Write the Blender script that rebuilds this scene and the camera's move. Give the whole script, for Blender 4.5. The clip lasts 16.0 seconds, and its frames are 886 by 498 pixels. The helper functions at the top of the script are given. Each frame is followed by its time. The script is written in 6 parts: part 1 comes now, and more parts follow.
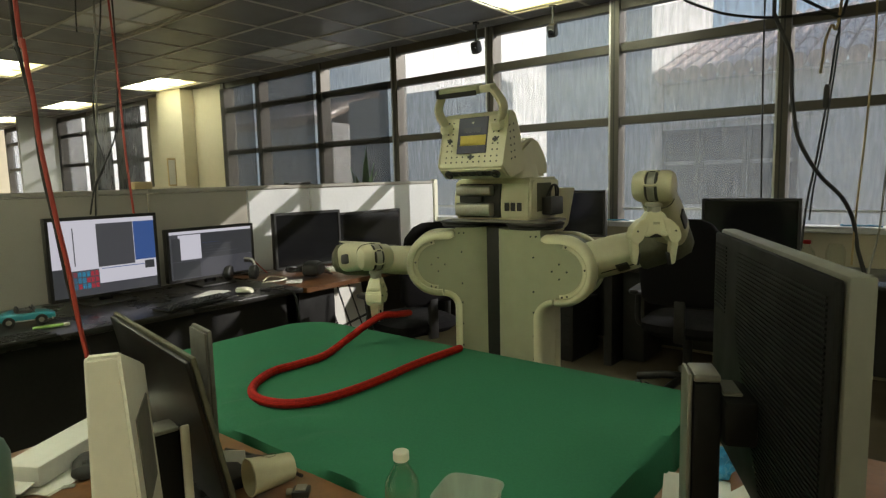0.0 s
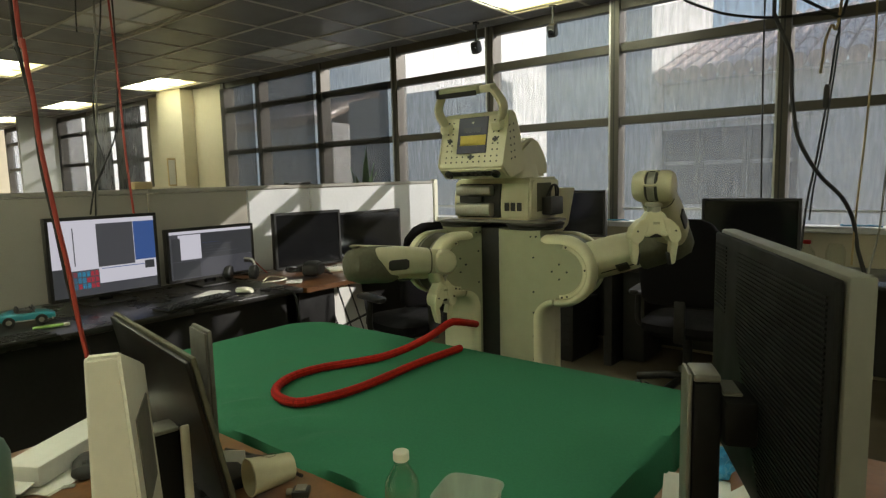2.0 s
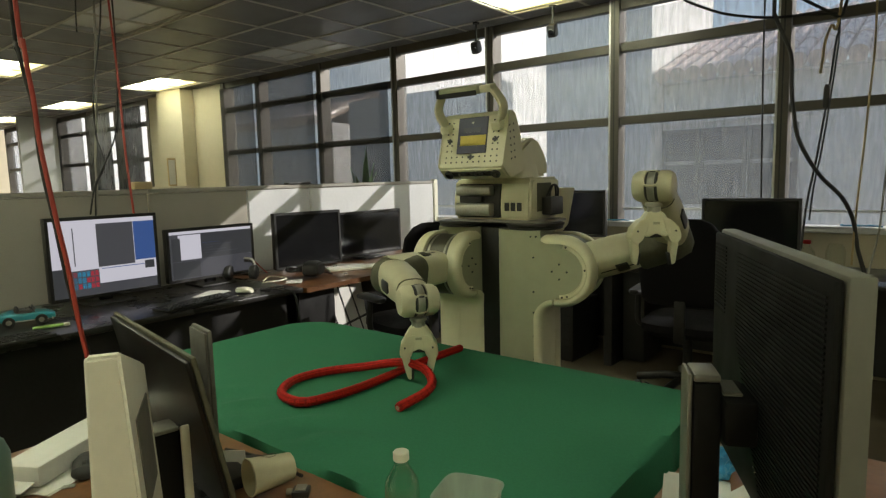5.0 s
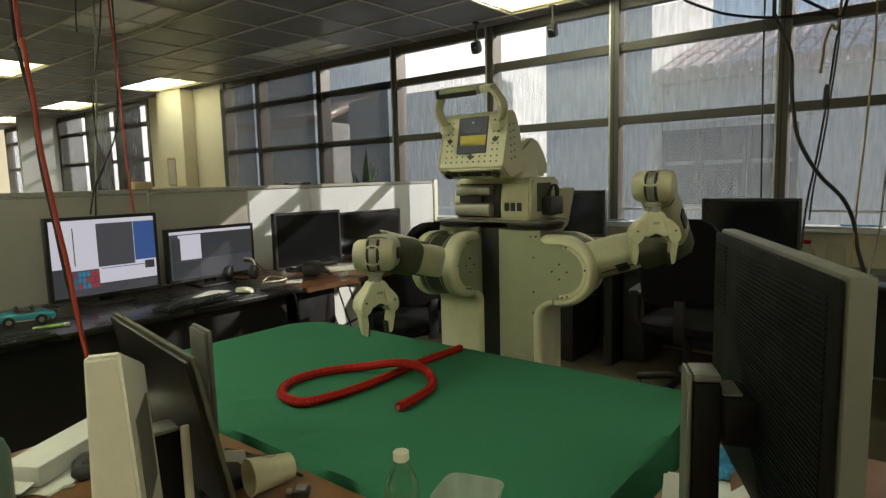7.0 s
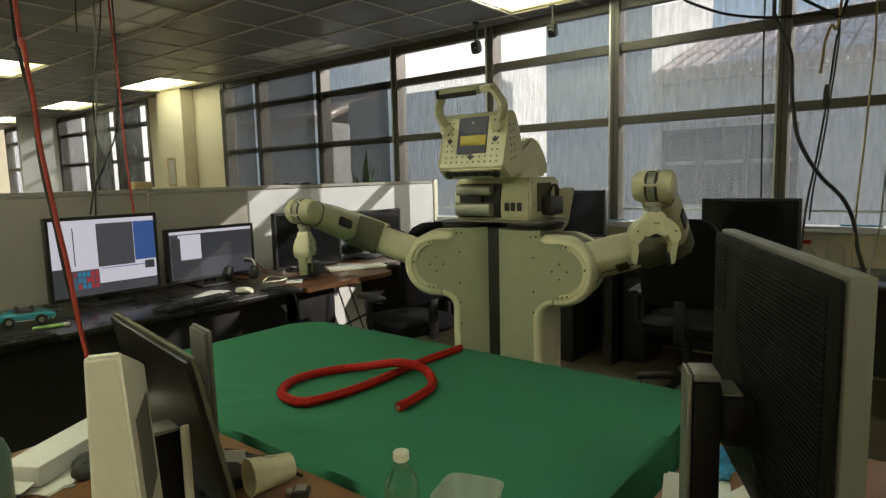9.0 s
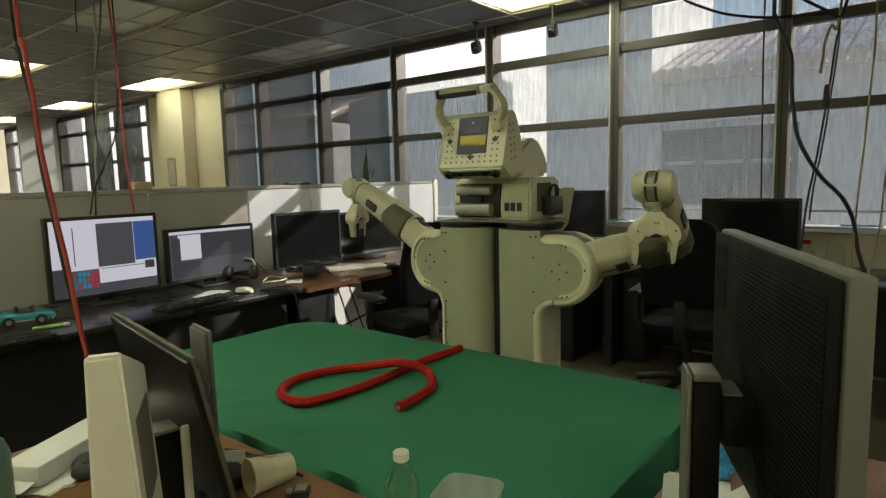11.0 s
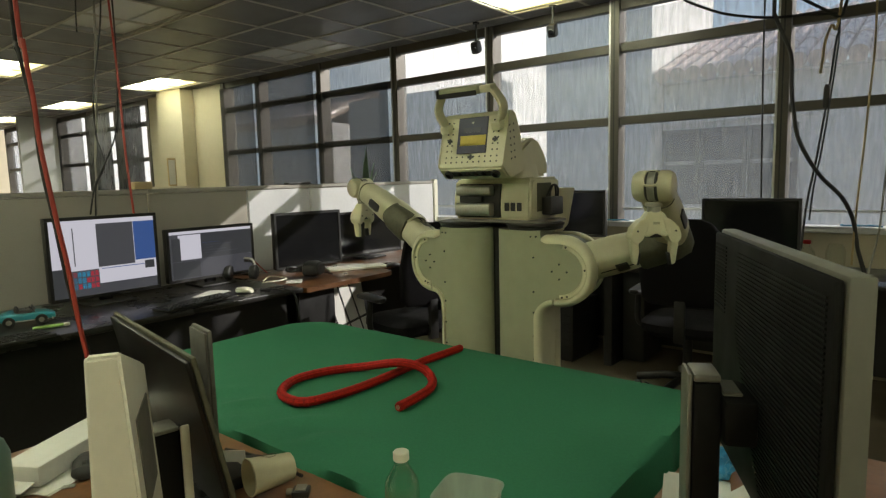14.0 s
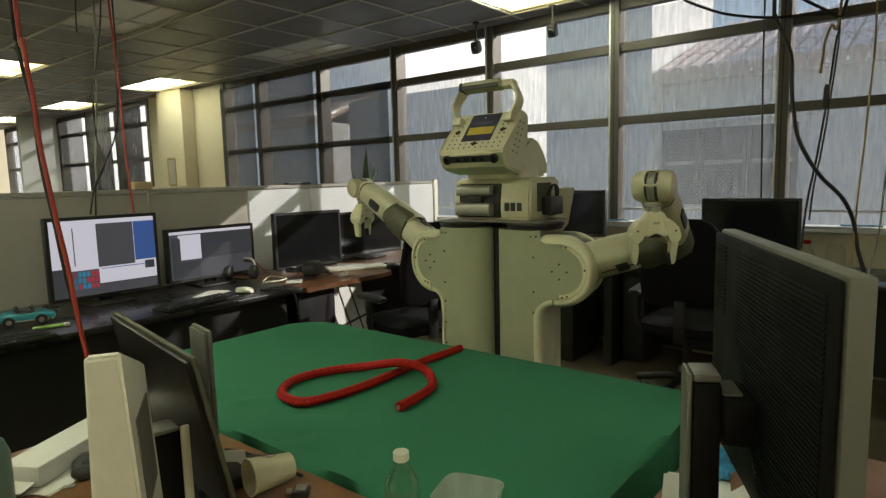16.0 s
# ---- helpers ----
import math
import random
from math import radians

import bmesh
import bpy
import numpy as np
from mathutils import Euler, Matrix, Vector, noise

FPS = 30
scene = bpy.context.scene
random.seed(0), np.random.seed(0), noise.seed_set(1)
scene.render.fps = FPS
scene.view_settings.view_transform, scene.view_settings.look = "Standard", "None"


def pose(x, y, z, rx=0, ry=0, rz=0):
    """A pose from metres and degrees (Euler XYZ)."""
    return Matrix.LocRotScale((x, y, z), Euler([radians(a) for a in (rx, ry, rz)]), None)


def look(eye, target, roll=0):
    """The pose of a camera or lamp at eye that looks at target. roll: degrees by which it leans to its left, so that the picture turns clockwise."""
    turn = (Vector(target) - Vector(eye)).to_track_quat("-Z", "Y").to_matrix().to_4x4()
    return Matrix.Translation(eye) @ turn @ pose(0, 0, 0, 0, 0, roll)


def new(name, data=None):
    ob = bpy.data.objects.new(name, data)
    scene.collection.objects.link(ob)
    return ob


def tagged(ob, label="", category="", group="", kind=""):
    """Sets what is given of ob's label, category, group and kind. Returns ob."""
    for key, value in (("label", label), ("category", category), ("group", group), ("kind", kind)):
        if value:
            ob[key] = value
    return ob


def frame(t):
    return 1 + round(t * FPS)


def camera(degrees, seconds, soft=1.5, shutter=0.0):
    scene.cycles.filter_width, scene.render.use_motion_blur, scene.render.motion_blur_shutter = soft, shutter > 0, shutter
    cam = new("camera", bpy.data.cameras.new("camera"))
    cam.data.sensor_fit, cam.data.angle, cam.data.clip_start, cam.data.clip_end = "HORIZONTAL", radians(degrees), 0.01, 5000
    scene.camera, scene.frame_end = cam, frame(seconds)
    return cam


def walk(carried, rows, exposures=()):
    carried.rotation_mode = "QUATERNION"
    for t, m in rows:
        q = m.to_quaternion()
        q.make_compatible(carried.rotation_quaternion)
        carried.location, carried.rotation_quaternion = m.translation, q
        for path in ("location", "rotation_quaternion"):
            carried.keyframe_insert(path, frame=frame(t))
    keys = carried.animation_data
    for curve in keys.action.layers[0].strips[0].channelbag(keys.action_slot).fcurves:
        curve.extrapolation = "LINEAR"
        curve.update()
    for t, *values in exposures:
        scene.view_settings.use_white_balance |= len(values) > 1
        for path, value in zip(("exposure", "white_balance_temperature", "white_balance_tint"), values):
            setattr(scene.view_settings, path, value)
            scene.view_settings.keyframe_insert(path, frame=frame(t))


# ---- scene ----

cam = camera(72.53, 16.0, soft=1.3)
EYE = Vector((0.0, 0.0, 1.384))
VIEW = look(EYE, EYE + Vector((-0.622, 0.774, -0.117)), -1.44)
walk(cam, [(0.0, VIEW), (16.0, VIEW)], exposures=[(0.0, 0.0), (16.0, 0.0)])

# ---- light ----
world = bpy.data.worlds.new("sky")
scene.world = world
world.use_nodes = True
wn = world.node_tree.nodes
sky = wn.new("ShaderNodeTexSky")
sky.sky_type = "NISHITA"
sky.sun_disc = False
sky.sun_elevation = radians(23)
sky.sun_rotation = radians(48)
wn["Background"].inputs["Strength"].default_value = 0.15
world.node_tree.links.new(sky.outputs["Color"], wn["Background"].inputs["Color"])

sun = new("sun", bpy.data.lights.new("sun", "SUN"))
sun.data.energy = 5.0
sun.data.angle = radians(0.5)
sun.data.color = (1.0, 0.965, 0.91)
SUN_DIR = Vector((-1.1, -1.0, -0.63)).normalized()
sun.matrix_world = look((0, 20, 20), Vector((0, 20, 20)) + SUN_DIR)


# ---- materials ----
def material(name, base, rough=0.6, metal=0.0, var=0.12, scale=6.0, bump=0.0, bump_scale=60.0, spec=0.5,
             emit=None, power=0.0, grain=40.0):
    """A surface whose colour varies at two scales, with fine relief."""
    m = bpy.data.materials.new(name)
    m.use_nodes = True
    n, l = m.node_tree.nodes, m.node_tree.links
    b = n["Principled BSDF"]
    b.inputs["Roughness"].default_value = rough
    b.inputs["Metallic"].default_value = metal
    b.inputs["Specular IOR Level"].default_value = spec
    tc = n.new("ShaderNodeTexCoord")
    if var > 0:
        n1 = n.new("ShaderNodeTexNoise")
        n1.inputs["Scale"].default_value = scale
        n1.inputs["Detail"].default_value = 5
        n2 = n.new("ShaderNodeTexNoise")
        n2.inputs["Scale"].default_value = scale * grain / 6
        n2.inputs["Detail"].default_value = 3
        l.new(tc.outputs["Object"], n1.inputs["Vector"])
        l.new(tc.outputs["Object"], n2.inputs["Vector"])
        add = n.new("ShaderNodeMath")
        add.operation = "ADD"
        l.new(n1.outputs["Fac"], add.inputs[0])
        l.new(n2.outputs["Fac"], add.inputs[1])
        mr = n.new("ShaderNodeMapRange")
        mr.inputs["From Min"].default_value = 0.6
        mr.inputs["From Max"].default_value = 1.4
        mr.inputs["To Min"].default_value = 1 - var
        mr.inputs["To Max"].default_value = 1 + var
        l.new(add.outputs[0], mr.inputs["Value"])
        mul = n.new("ShaderNodeVectorMath")
        mul.operation = "SCALE"
        mul.inputs[0].default_value = base
        l.new(mr.outputs[0], mul.inputs["Scale"])
        l.new(mul.outputs[0], b.inputs["Base Color"])
        rr = n.new("ShaderNodeMapRange")
        rr.inputs["From Min"].default_value = 0.3
        rr.inputs["From Max"].default_value = 0.7
        rr.inputs["To Min"].default_value = max(0.02, rough - 0.08)
        rr.inputs["To Max"].default_value = min(1.0, rough + 0.08)
        l.new(n1.outputs["Fac"], rr.inputs["Value"])
        l.new(rr.outputs[0], b.inputs["Roughness"])
    else:
        b.inputs["Base Color"].default_value = (*base, 1)
    if bump > 0:
        n3 = n.new("ShaderNodeTexNoise")
        n3.inputs["Scale"].default_value = bump_scale
        n3.inputs["Detail"].default_value = 4
        l.new(tc.outputs["Object"], n3.inputs["Vector"])
        bp = n.new("ShaderNodeBump")
        bp.inputs["Strength"].default_value = bump
        bp.inputs["Distance"].default_value = 0.01
        l.new(n3.outputs["Fac"], bp.inputs["Height"])
        l.new(bp.outputs[0], b.inputs["Normal"])
    if emit:
        b.inputs["Emission Color"].default_value = (*emit, 1)
        b.inputs["Emission Strength"].default_value = power
    return m


CREAM = material("cream_plastic", (0.66, 0.625, 0.425), 0.42, var=0.06, scale=3, bump=0.03, bump_scale=300)
OLIVE = material("olive_panel", (0.36, 0.36, 0.235), 0.42, var=0.07, scale=3, bump=0.03, bump_scale=300)
ARMC = material("arm_plastic", (0.54, 0.505, 0.345), 0.45, var=0.07, scale=4, bump=0.03, bump_scale=300)
DARKO = material("dark_sleeve", (0.10, 0.095, 0.06), 0.7, var=0.2, scale=10, bump=0.2)
SLABM = material("grey_brown_plastic", (0.15, 0.14, 0.115), 0.6, var=0.15, scale=10, bump=0.1)
BACKK = material("matt_black_plastic", (0.006, 0.0056, 0.005), 0.6, var=0.2, scale=8, spec=0.18)
GLOSSK = material("gloss_black_plastic", (0.007, 0.0065, 0.006), 0.36, var=0.03, scale=3)
BLACK = material("black_plastic", (0.018, 0.017, 0.016), 0.45, var=0.25, scale=8)
DARK = material("dark_grey_plastic", (0.022, 0.021, 0.019), 0.5, var=0.2, scale=8, bump=0.05, bump_scale=300)
METAL = material("brushed_metal", (0.40, 0.385, 0.33), 0.46, 0.7, var=0.15, scale=20)
STEEL = material("grey_metal", (0.28, 0.27, 0.25), 0.38, 0.8, var=0.1, scale=12)
YELLOW = material("yellow_panel", (0.55, 0.42, 0.06), 0.5, var=0.12, scale=14)
NAVY = material("navy_panel", (0.05, 0.05, 0.085), 0.35, var=0.15, scale=9)
LENS = material("lens_glass", (0.01, 0.01, 0.012), 0.06, var=0)
GREEN = material("green_cloth", (0.044, 0.190, 0.100), 0.9, var=0.10, scale=4, bump=0.12, bump_scale=500, spec=0.15, grain=200)
RED = material("red_rope", (0.359, 0.014, 0.009), 0.75, var=0.2, scale=25, bump=0.3, bump_scale=350, spec=0.2)
REDEND = material("rope_end", (0.40, 0.20, 0.14), 0.9, var=0.2)
WOOD = material("desk_wood", (0.24, 0.110, 0.042), 0.38, var=0.3, scale=5, bump=0.03)
WOODD = material("dark_desk_wood", (0.12, 0.052, 0.020), 0.34, var=0.3, scale=5, bump=0.03)
DESKB = material("black_desk", (0.022, 0.02, 0.018), 0.3, var=0.25, scale=5)
CARPET = material("carpet", (0.13, 0.105, 0.07), 0.95, var=0.2, scale=7, bump=0.5, bump_scale=400, spec=0.1, grain=120)
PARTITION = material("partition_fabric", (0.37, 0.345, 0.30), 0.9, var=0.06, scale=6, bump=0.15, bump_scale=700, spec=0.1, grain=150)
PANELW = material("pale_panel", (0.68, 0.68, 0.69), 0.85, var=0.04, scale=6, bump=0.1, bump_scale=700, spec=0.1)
SILVER = material("silver_plastic", (0.15, 0.144, 0.115), 0.42, var=0.06, scale=8)
TRIM = material("partition_trim", (0.34, 0.32, 0.28), 0.5, var=0.08)
WALLM = material("painted_wall", (0.53, 0.47, 0.34), 0.8, var=0.05, scale=2, bump=0.06, bump_scale=200)
FRAME = material("bronze_frame", (0.10, 0.09, 0.075), 0.45, 0.3, var=0.12, scale=5)
FRAMEL = material("aluminium_frame", (0.58, 0.57, 0.55), 0.4, 0.4, var=0.1, scale=5)
TILE = material("ceiling_tile", (0.15, 0.143, 0.135), 0.38, var=0.12, scale=5, bump=0.15, bump_scale=200, spec=0.6)
GRIDM = material("ceiling_grid", (0.69, 0.66, 0.6), 0.5, var=0.08)
LITE = material("lit_lens_edge", (0.8, 0.75, 0.5), 0.5, var=0, emit=(1.0, 0.86, 0.36), power=2.6)
UNLIT = material("lamp_lens", (0.90, 0.90, 0.88), 0.32, var=0, spec=1.0)
LIT = material("lit_lens", (0.8, 0.8, 0.7), 0.5, var=0, emit=(0.90, 0.96, 0.73), power=11.4)
STUCCO = material("stucco", (0.84, 0.83, 0.80), 0.9, var=0.08, scale=2, bump=0.2)
# Reddish clay made paler and glossier, to put sunlight into the colour
ROOFT = material("roof_tile", (0.80, 0.62, 0.52), 0.30, var=0.15, scale=6, spec=1.0)
WINDOWD = material("far_window_glass", (0.03, 0.035, 0.04), 0.08, var=0.1, scale=2)
GROUNDM = material("ground", (0.42, 0.41, 0.38), 0.9, var=0.15, scale=0.6)
WHITEP = material("white_plastic", (0.80, 0.77, 0.63), 0.4, var=0.05, scale=6)
PAPER = material("paper", (0.72, 0.70, 0.64), 0.8, var=0.05)
CARD = material("cardboard", (0.52, 0.40, 0.22), 0.85, var=0.12, scale=12)
CARD2 = material("paper_cup", (0.60, 0.55, 0.36), 0.7, var=0.05, scale=15)
TEALM = material("teal_grey_plastic", (0.17, 0.27, 0.22), 0.4, var=0.08)
TEAL = material("teal_plastic", (0.03, 0.26, 0.32), 0.4, var=0.1, scale=15)
GREENP = material("lime_plastic", (0.30, 0.48, 0.14), 0.5, var=0.1)
BLUEP = material("blue_plastic", (0.03, 0.22, 0.42), 0.45, var=0.1)
SCREENW = material("screen_white", (0.05, 0.05, 0.05), 0.3, var=0, emit=(0.80, 0.78, 0.88), power=0.62)
SCREENG = material("screen_grey", (0.04, 0.04, 0.045), 0.3, var=0, emit=(0.10, 0.10, 0.12), power=0.45)
SCREEND = material("screen_dark", (0.03, 0.03, 0.03), 0.3, var=0, emit=(0.05, 0.052, 0.06), power=0.6)
SCREENB = material("screen_blue", (0.02, 0.03, 0.08), 0.3, var=0, emit=(0.045, 0.10, 0.30), power=0.7)
SCREENC = material("screen_cyan", (0.02, 0.05, 0.08), 0.3, var=0, emit=(0.03, 0.30, 0.50), power=0.7)
SCREENR = material("screen_red", (0.08, 0.02, 0.02), 0.3, var=0, emit=(0.55, 0.03, 0.05), power=0.7)
SCREENK = material("screen_off", (0.012, 0.012, 0.013), 0.12, var=0)
CABLEK = material("black_cable", (0.02, 0.02, 0.02), 0.5, var=0.1)
CABLER = material("red_cable", (0.42, 0.05, 0.03), 0.5, var=0.1)
CABLEY = material("tan_cord", (0.45, 0.33, 0.16), 0.7, var=0.15)
CABLEG = material("grey_cord", (0.30, 0.29, 0.25), 0.6, var=0.1)
LEAF = material("leaf", (0.06, 0.10, 0.05), 0.5, var=0.3, scale=20)
SEATM = material("chair_fabric", (0.012, 0.011, 0.012), 0.9, var=0.2, scale=20, bump=0.2, bump_scale=500, spec=0.12)
DRUM = material("dark_shoulder_metal", (0.10, 0.095, 0.07), 0.38, 0.5, var=0.15, scale=9)


def sheer(name, base, clear, glow=0.35):
    """Woven shade cloth: part see-through, part translucent, part matt."""
    m = bpy.data.materials.new(name)
    m.use_nodes = True
    n, l = m.node_tree.nodes, m.node_tree.links
    n.remove(n["Principled BSDF"])
    out = n["Material Output"]
    d, t, tr = n.new("ShaderNodeBsdfDiffuse"), n.new("ShaderNodeBsdfTranslucent"), n.new("ShaderNodeBsdfTransparent")
    tc, w = n.new("ShaderNodeTexCoord"), n.new("ShaderNodeTexNoise")
    mp = n.new("ShaderNodeMapping")
    mp.inputs["Scale"].default_value = (9, 9, 1.2)
    l.new(tc.outputs["Object"], mp.inputs["Vector"])
    l.new(mp.outputs[0], w.inputs["Vector"])
    w.inputs["Detail"].default_value = 6
    mr = n.new("ShaderNodeMapRange")
    mr.inputs["From Min"].default_value, mr.inputs["From Max"].default_value = 0.3, 0.7
    mr.inputs["To Min"].default_value, mr.inputs["To Max"].default_value = clear * 0.90, clear * 1.10
    l.new(w.outputs["Fac"], mr.inputs["Value"])
    for s in (d, t):
        s.inputs["Color"].default_value = (*base, 1)
    m1, m2 = n.new("ShaderNodeMixShader"), n.new("ShaderNodeMixShader")
    m1.inputs[0].default_value = glow
    l.new(d.outputs[0], m1.inputs[1])
    l.new(t.outputs[0], m1.inputs[2])
    l.new(mr.outputs[0], m2.inputs[0])
    l.new(m1.outputs[0], m2.inputs[1])
    l.new(tr.outputs[0], m2.inputs[2])
    l.new(m2.outputs[0], out.inputs["Surface"])
    return m


def clear_shell(name, tint, rough):
    """Thin clear plastic: see-through, with gloss that grows towards its edges."""
    m = bpy.data.materials.new(name)
    m.use_nodes = True
    n, l = m.node_tree.nodes, m.node_tree.links
    n.remove(n["Principled BSDF"])
    tr, gl, fr, mx = n.new("ShaderNodeBsdfTransparent"), n.new("ShaderNodeBsdfGlossy"), n.new("ShaderNodeLayerWeight"), n.new("ShaderNodeMixShader")
    tr.inputs["Color"].default_value = (*tint, 1)
    gl.inputs["Roughness"].default_value = rough
    fr.inputs["Blend"].default_value = 0.22
    tc, tx, bp = n.new("ShaderNodeTexCoord"), n.new("ShaderNodeTexNoise"), n.new("ShaderNodeBump")
    tx.inputs["Scale"].default_value = 90.0
    bp.inputs["Strength"].default_value, bp.inputs["Distance"].default_value = 0.35, 0.003
    l.new(tc.outputs["Object"], tx.inputs["Vector"])
    l.new(tx.outputs["Fac"], bp.inputs["Height"])
    l.new(bp.outputs[0], gl.inputs["Normal"])
    l.new(bp.outputs[0], fr.inputs["Normal"])
    l.new(fr.outputs["Facing"], mx.inputs[0])
    l.new(tr.outputs[0], mx.inputs[1])
    l.new(gl.outputs[0], mx.inputs[2])
    l.new(mx.outputs[0], n["Material Output"].inputs["Surface"])
    return m


def perforate(m, scale, dark):
    """Rows of small punched holes."""
    n, l = m.node_tree.nodes, m.node_tree.links
    b = n["Principled BSDF"]
    src = b.inputs["Base Color"].links[0].from_socket
    v, tc = n.new("ShaderNodeTexVoronoi"), n.new("ShaderNodeTexCoord")
    v.inputs["Scale"].default_value = scale
    v.inputs["Randomness"].default_value = 0.0
    l.new(tc.outputs["Object"], v.inputs["Vector"])
    mr = n.new("ShaderNodeMapRange")
    mr.inputs["From Min"].default_value, mr.inputs["From Max"].default_value = 0.30, 0.42
    mr.inputs["To Min"].default_value, mr.inputs["To Max"].default_value = dark, 1.25
    l.new(v.outputs["Distance"], mr.inputs["Value"])
    k = n.new("ShaderNodeVectorMath")
    k.operation = "SCALE"
    l.new(src, k.inputs[0])
    l.new(mr.outputs[0], k.inputs["Scale"])
    l.new(k.outputs[0], b.inputs["Base Color"])


def strands(m, along, across, strength):
    """Fine streaks that run along the thing's own x axis."""
    n, l = m.node_tree.nodes, m.node_tree.links
    b = n["Principled BSDF"]
    tc, mp, tx = n.new("ShaderNodeTexCoord"), n.new("ShaderNodeMapping"), n.new("ShaderNodeTexNoise")
    mp.inputs["Scale"].default_value = (along, across, across)
    tx.inputs["Scale"].default_value, tx.inputs["Detail"].default_value = 1.0, 2.0
    l.new(tc.outputs["Object"], mp.inputs["Vector"])
    l.new(mp.outputs[0], tx.inputs["Vector"])
    bp = n.new("ShaderNodeBump")
    bp.inputs["Strength"].default_value, bp.inputs["Distance"].default_value = strength, 0.004
    l.new(tx.outputs["Fac"], bp.inputs["Height"])
    l.new(bp.outputs[0], b.inputs["Normal"])
    src = b.inputs["Base Color"].links[0].from_socket
    mr = n.new("ShaderNodeMapRange")
    mr.inputs["From Min"].default_value, mr.inputs["From Max"].default_value = 0.35, 0.65
    mr.inputs["To Min"].default_value, mr.inputs["To Max"].default_value = 0.6, 1.35
    l.new(tx.outputs["Fac"], mr.inputs["Value"])
    k = n.new("ShaderNodeVectorMath")
    k.operation = "SCALE"
    l.new(src, k.inputs[0])
    l.new(mr.outputs[0], k.inputs["Scale"])
    l.new(k.outputs[0], b.inputs["Base Color"])


strands(RED, 25.0, 260.0, 0.6)
perforate(TILE, 42.0, 0.25)
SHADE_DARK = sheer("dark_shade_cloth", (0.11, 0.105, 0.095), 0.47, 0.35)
# Shade cloth darkened for the far bays, to hold down the brightness behind
SHADE_FAR = sheer("dimmed_shade_cloth", (0.10, 0.098, 0.092), 0.22, 0.35)
SHADE = sheer("shade_cloth", (0.36, 0.375, 0.39), 0.78)
CLEAR = clear_shell("clear_plastic", (0.97, 0.98, 0.96), 0.08)
PANE = sheer("window_glass", (0.5, 0.55, 0.6), 0.85)
FROST = sheer("milky_plastic", (0.66, 0.68, 0.60), 0.46, 0.5)


# ---- mesh helpers ----
def mesh_object(name, bm, mat, parent=None, m=None, smooth=None):
    me = bpy.data.meshes.new(name)
    bmesh.ops.recalc_face_normals(bm, faces=bm.faces)
    if smooth is not None:
        for f in bm.faces:
            f.smooth = True
        for e in bm.edges:
            if len(e.link_faces) == 2 and e.calc_face_angle(0) > radians(smooth):
                e.smooth = False
    bm.to_mesh(me)
    bm.free()
    mats = mat if isinstance(mat, (list, tuple)) else [mat]
    for one in mats:
        me.materials.append(one)
    ob = new(name, me)
    if parent is not None:
        ob.parent = parent
    if m is not None:
        ob.matrix_basis = m
    return ob


def part(name, bm, mat, parent, label="", m=None, smooth=40):
    ob = mesh_object(name, bm, mat, parent, m, smooth)
    if label:
        tagged(ob, label)
    return ob


def thing(name, label, category, m=None, group="", kind=""):
    ob = new(name)
    ob.empty_display_size = 0.1
    if m is not None:
        ob.matrix_basis = m
    return tagged(ob, label, category, group, kind)


def structure(name, bm, mat, label="", category="", m=None, smooth=None):
    return tagged(mesh_object(name, bm, mat, None, m, smooth), label, category, kind="structure")


def add_box(bm, x0, x1, y0, y1, z0, z1, bevel=0.0, seg=2, m=None):
    r = bmesh.ops.create_cube(bm, size=1.0)
    vs = r["verts"]
    for v in vs:
        v.co = Vector((x0 + (v.co.x + 0.5) * (x1 - x0), y0 + (v.co.y + 0.5) * (y1 - y0), z0 + (v.co.z + 0.5) * (z1 - z0)))
    if bevel > 0:
        es = list({e for v in vs for e in v.link_edges})
        r = bmesh.ops.bevel(bm, geom=es, offset=bevel, segments=seg, affect="EDGES", profile=0.5, clamp_overlap=True)
        vs = list({v for f in r["faces"] for v in f.verts} | {v for v in vs if v.is_valid})
    if m is not None:
        bmesh.ops.transform(bm, matrix=m, verts=[v for v in vs if v.is_valid])
    return bm


def box(x0, x1, y0, y1, z0, z1, bevel=0.0, seg=2):
    return add_box(bmesh.new(), x0, x1, y0, y1, z0, z1, bevel, seg)


def loft(sections, n=24, axis="x", bm=None):
    """Rings of superellipses along an axis: (position, centre a, centre b, radius a, radius b, power)."""
    bm = bm or bmesh.new()
    rings = []
    for p, ca, cb, ra, rb, k in sections:
        ring = []
        for i in range(n):
            t = 2 * math.pi * i / n
            c, s = math.cos(t), math.sin(t)
            a = ca + ra * math.copysign(abs(c) ** (2 / k), c)
            b = cb + rb * math.copysign(abs(s) ** (2 / k), s)
            co = {"x": (p, a, b), "y": (a, p, b), "z": (a, b, p)}[axis]
            ring.append(bm.verts.new(co))
        rings.append(ring)
    for r0, r1 in zip(rings, rings[1:]):
        for i in range(n):
            bm.faces.new((r0[i], r0[(i + 1) % n], r1[(i + 1) % n], r1[i]))
    bm.faces.new(rings[0])
    bm.faces.new(rings[-1])
    return bm


def cyl(x0, x1, r, axis="x", n=20, ca=0.0, cb=0.0, bev=0.0, bm=None):
    if bev:
        return loft([(x0, ca, cb, r - bev, r - bev, 2), (x0 + bev, ca, cb, r, r, 2), (x1 - bev, ca, cb, r, r, 2), (x1, ca, cb, r - bev, r - bev, 2)], n, axis, bm)
    return loft([(x0, ca, cb, r, r, 2), (x1, ca, cb, r, r, 2)], n, axis, bm)


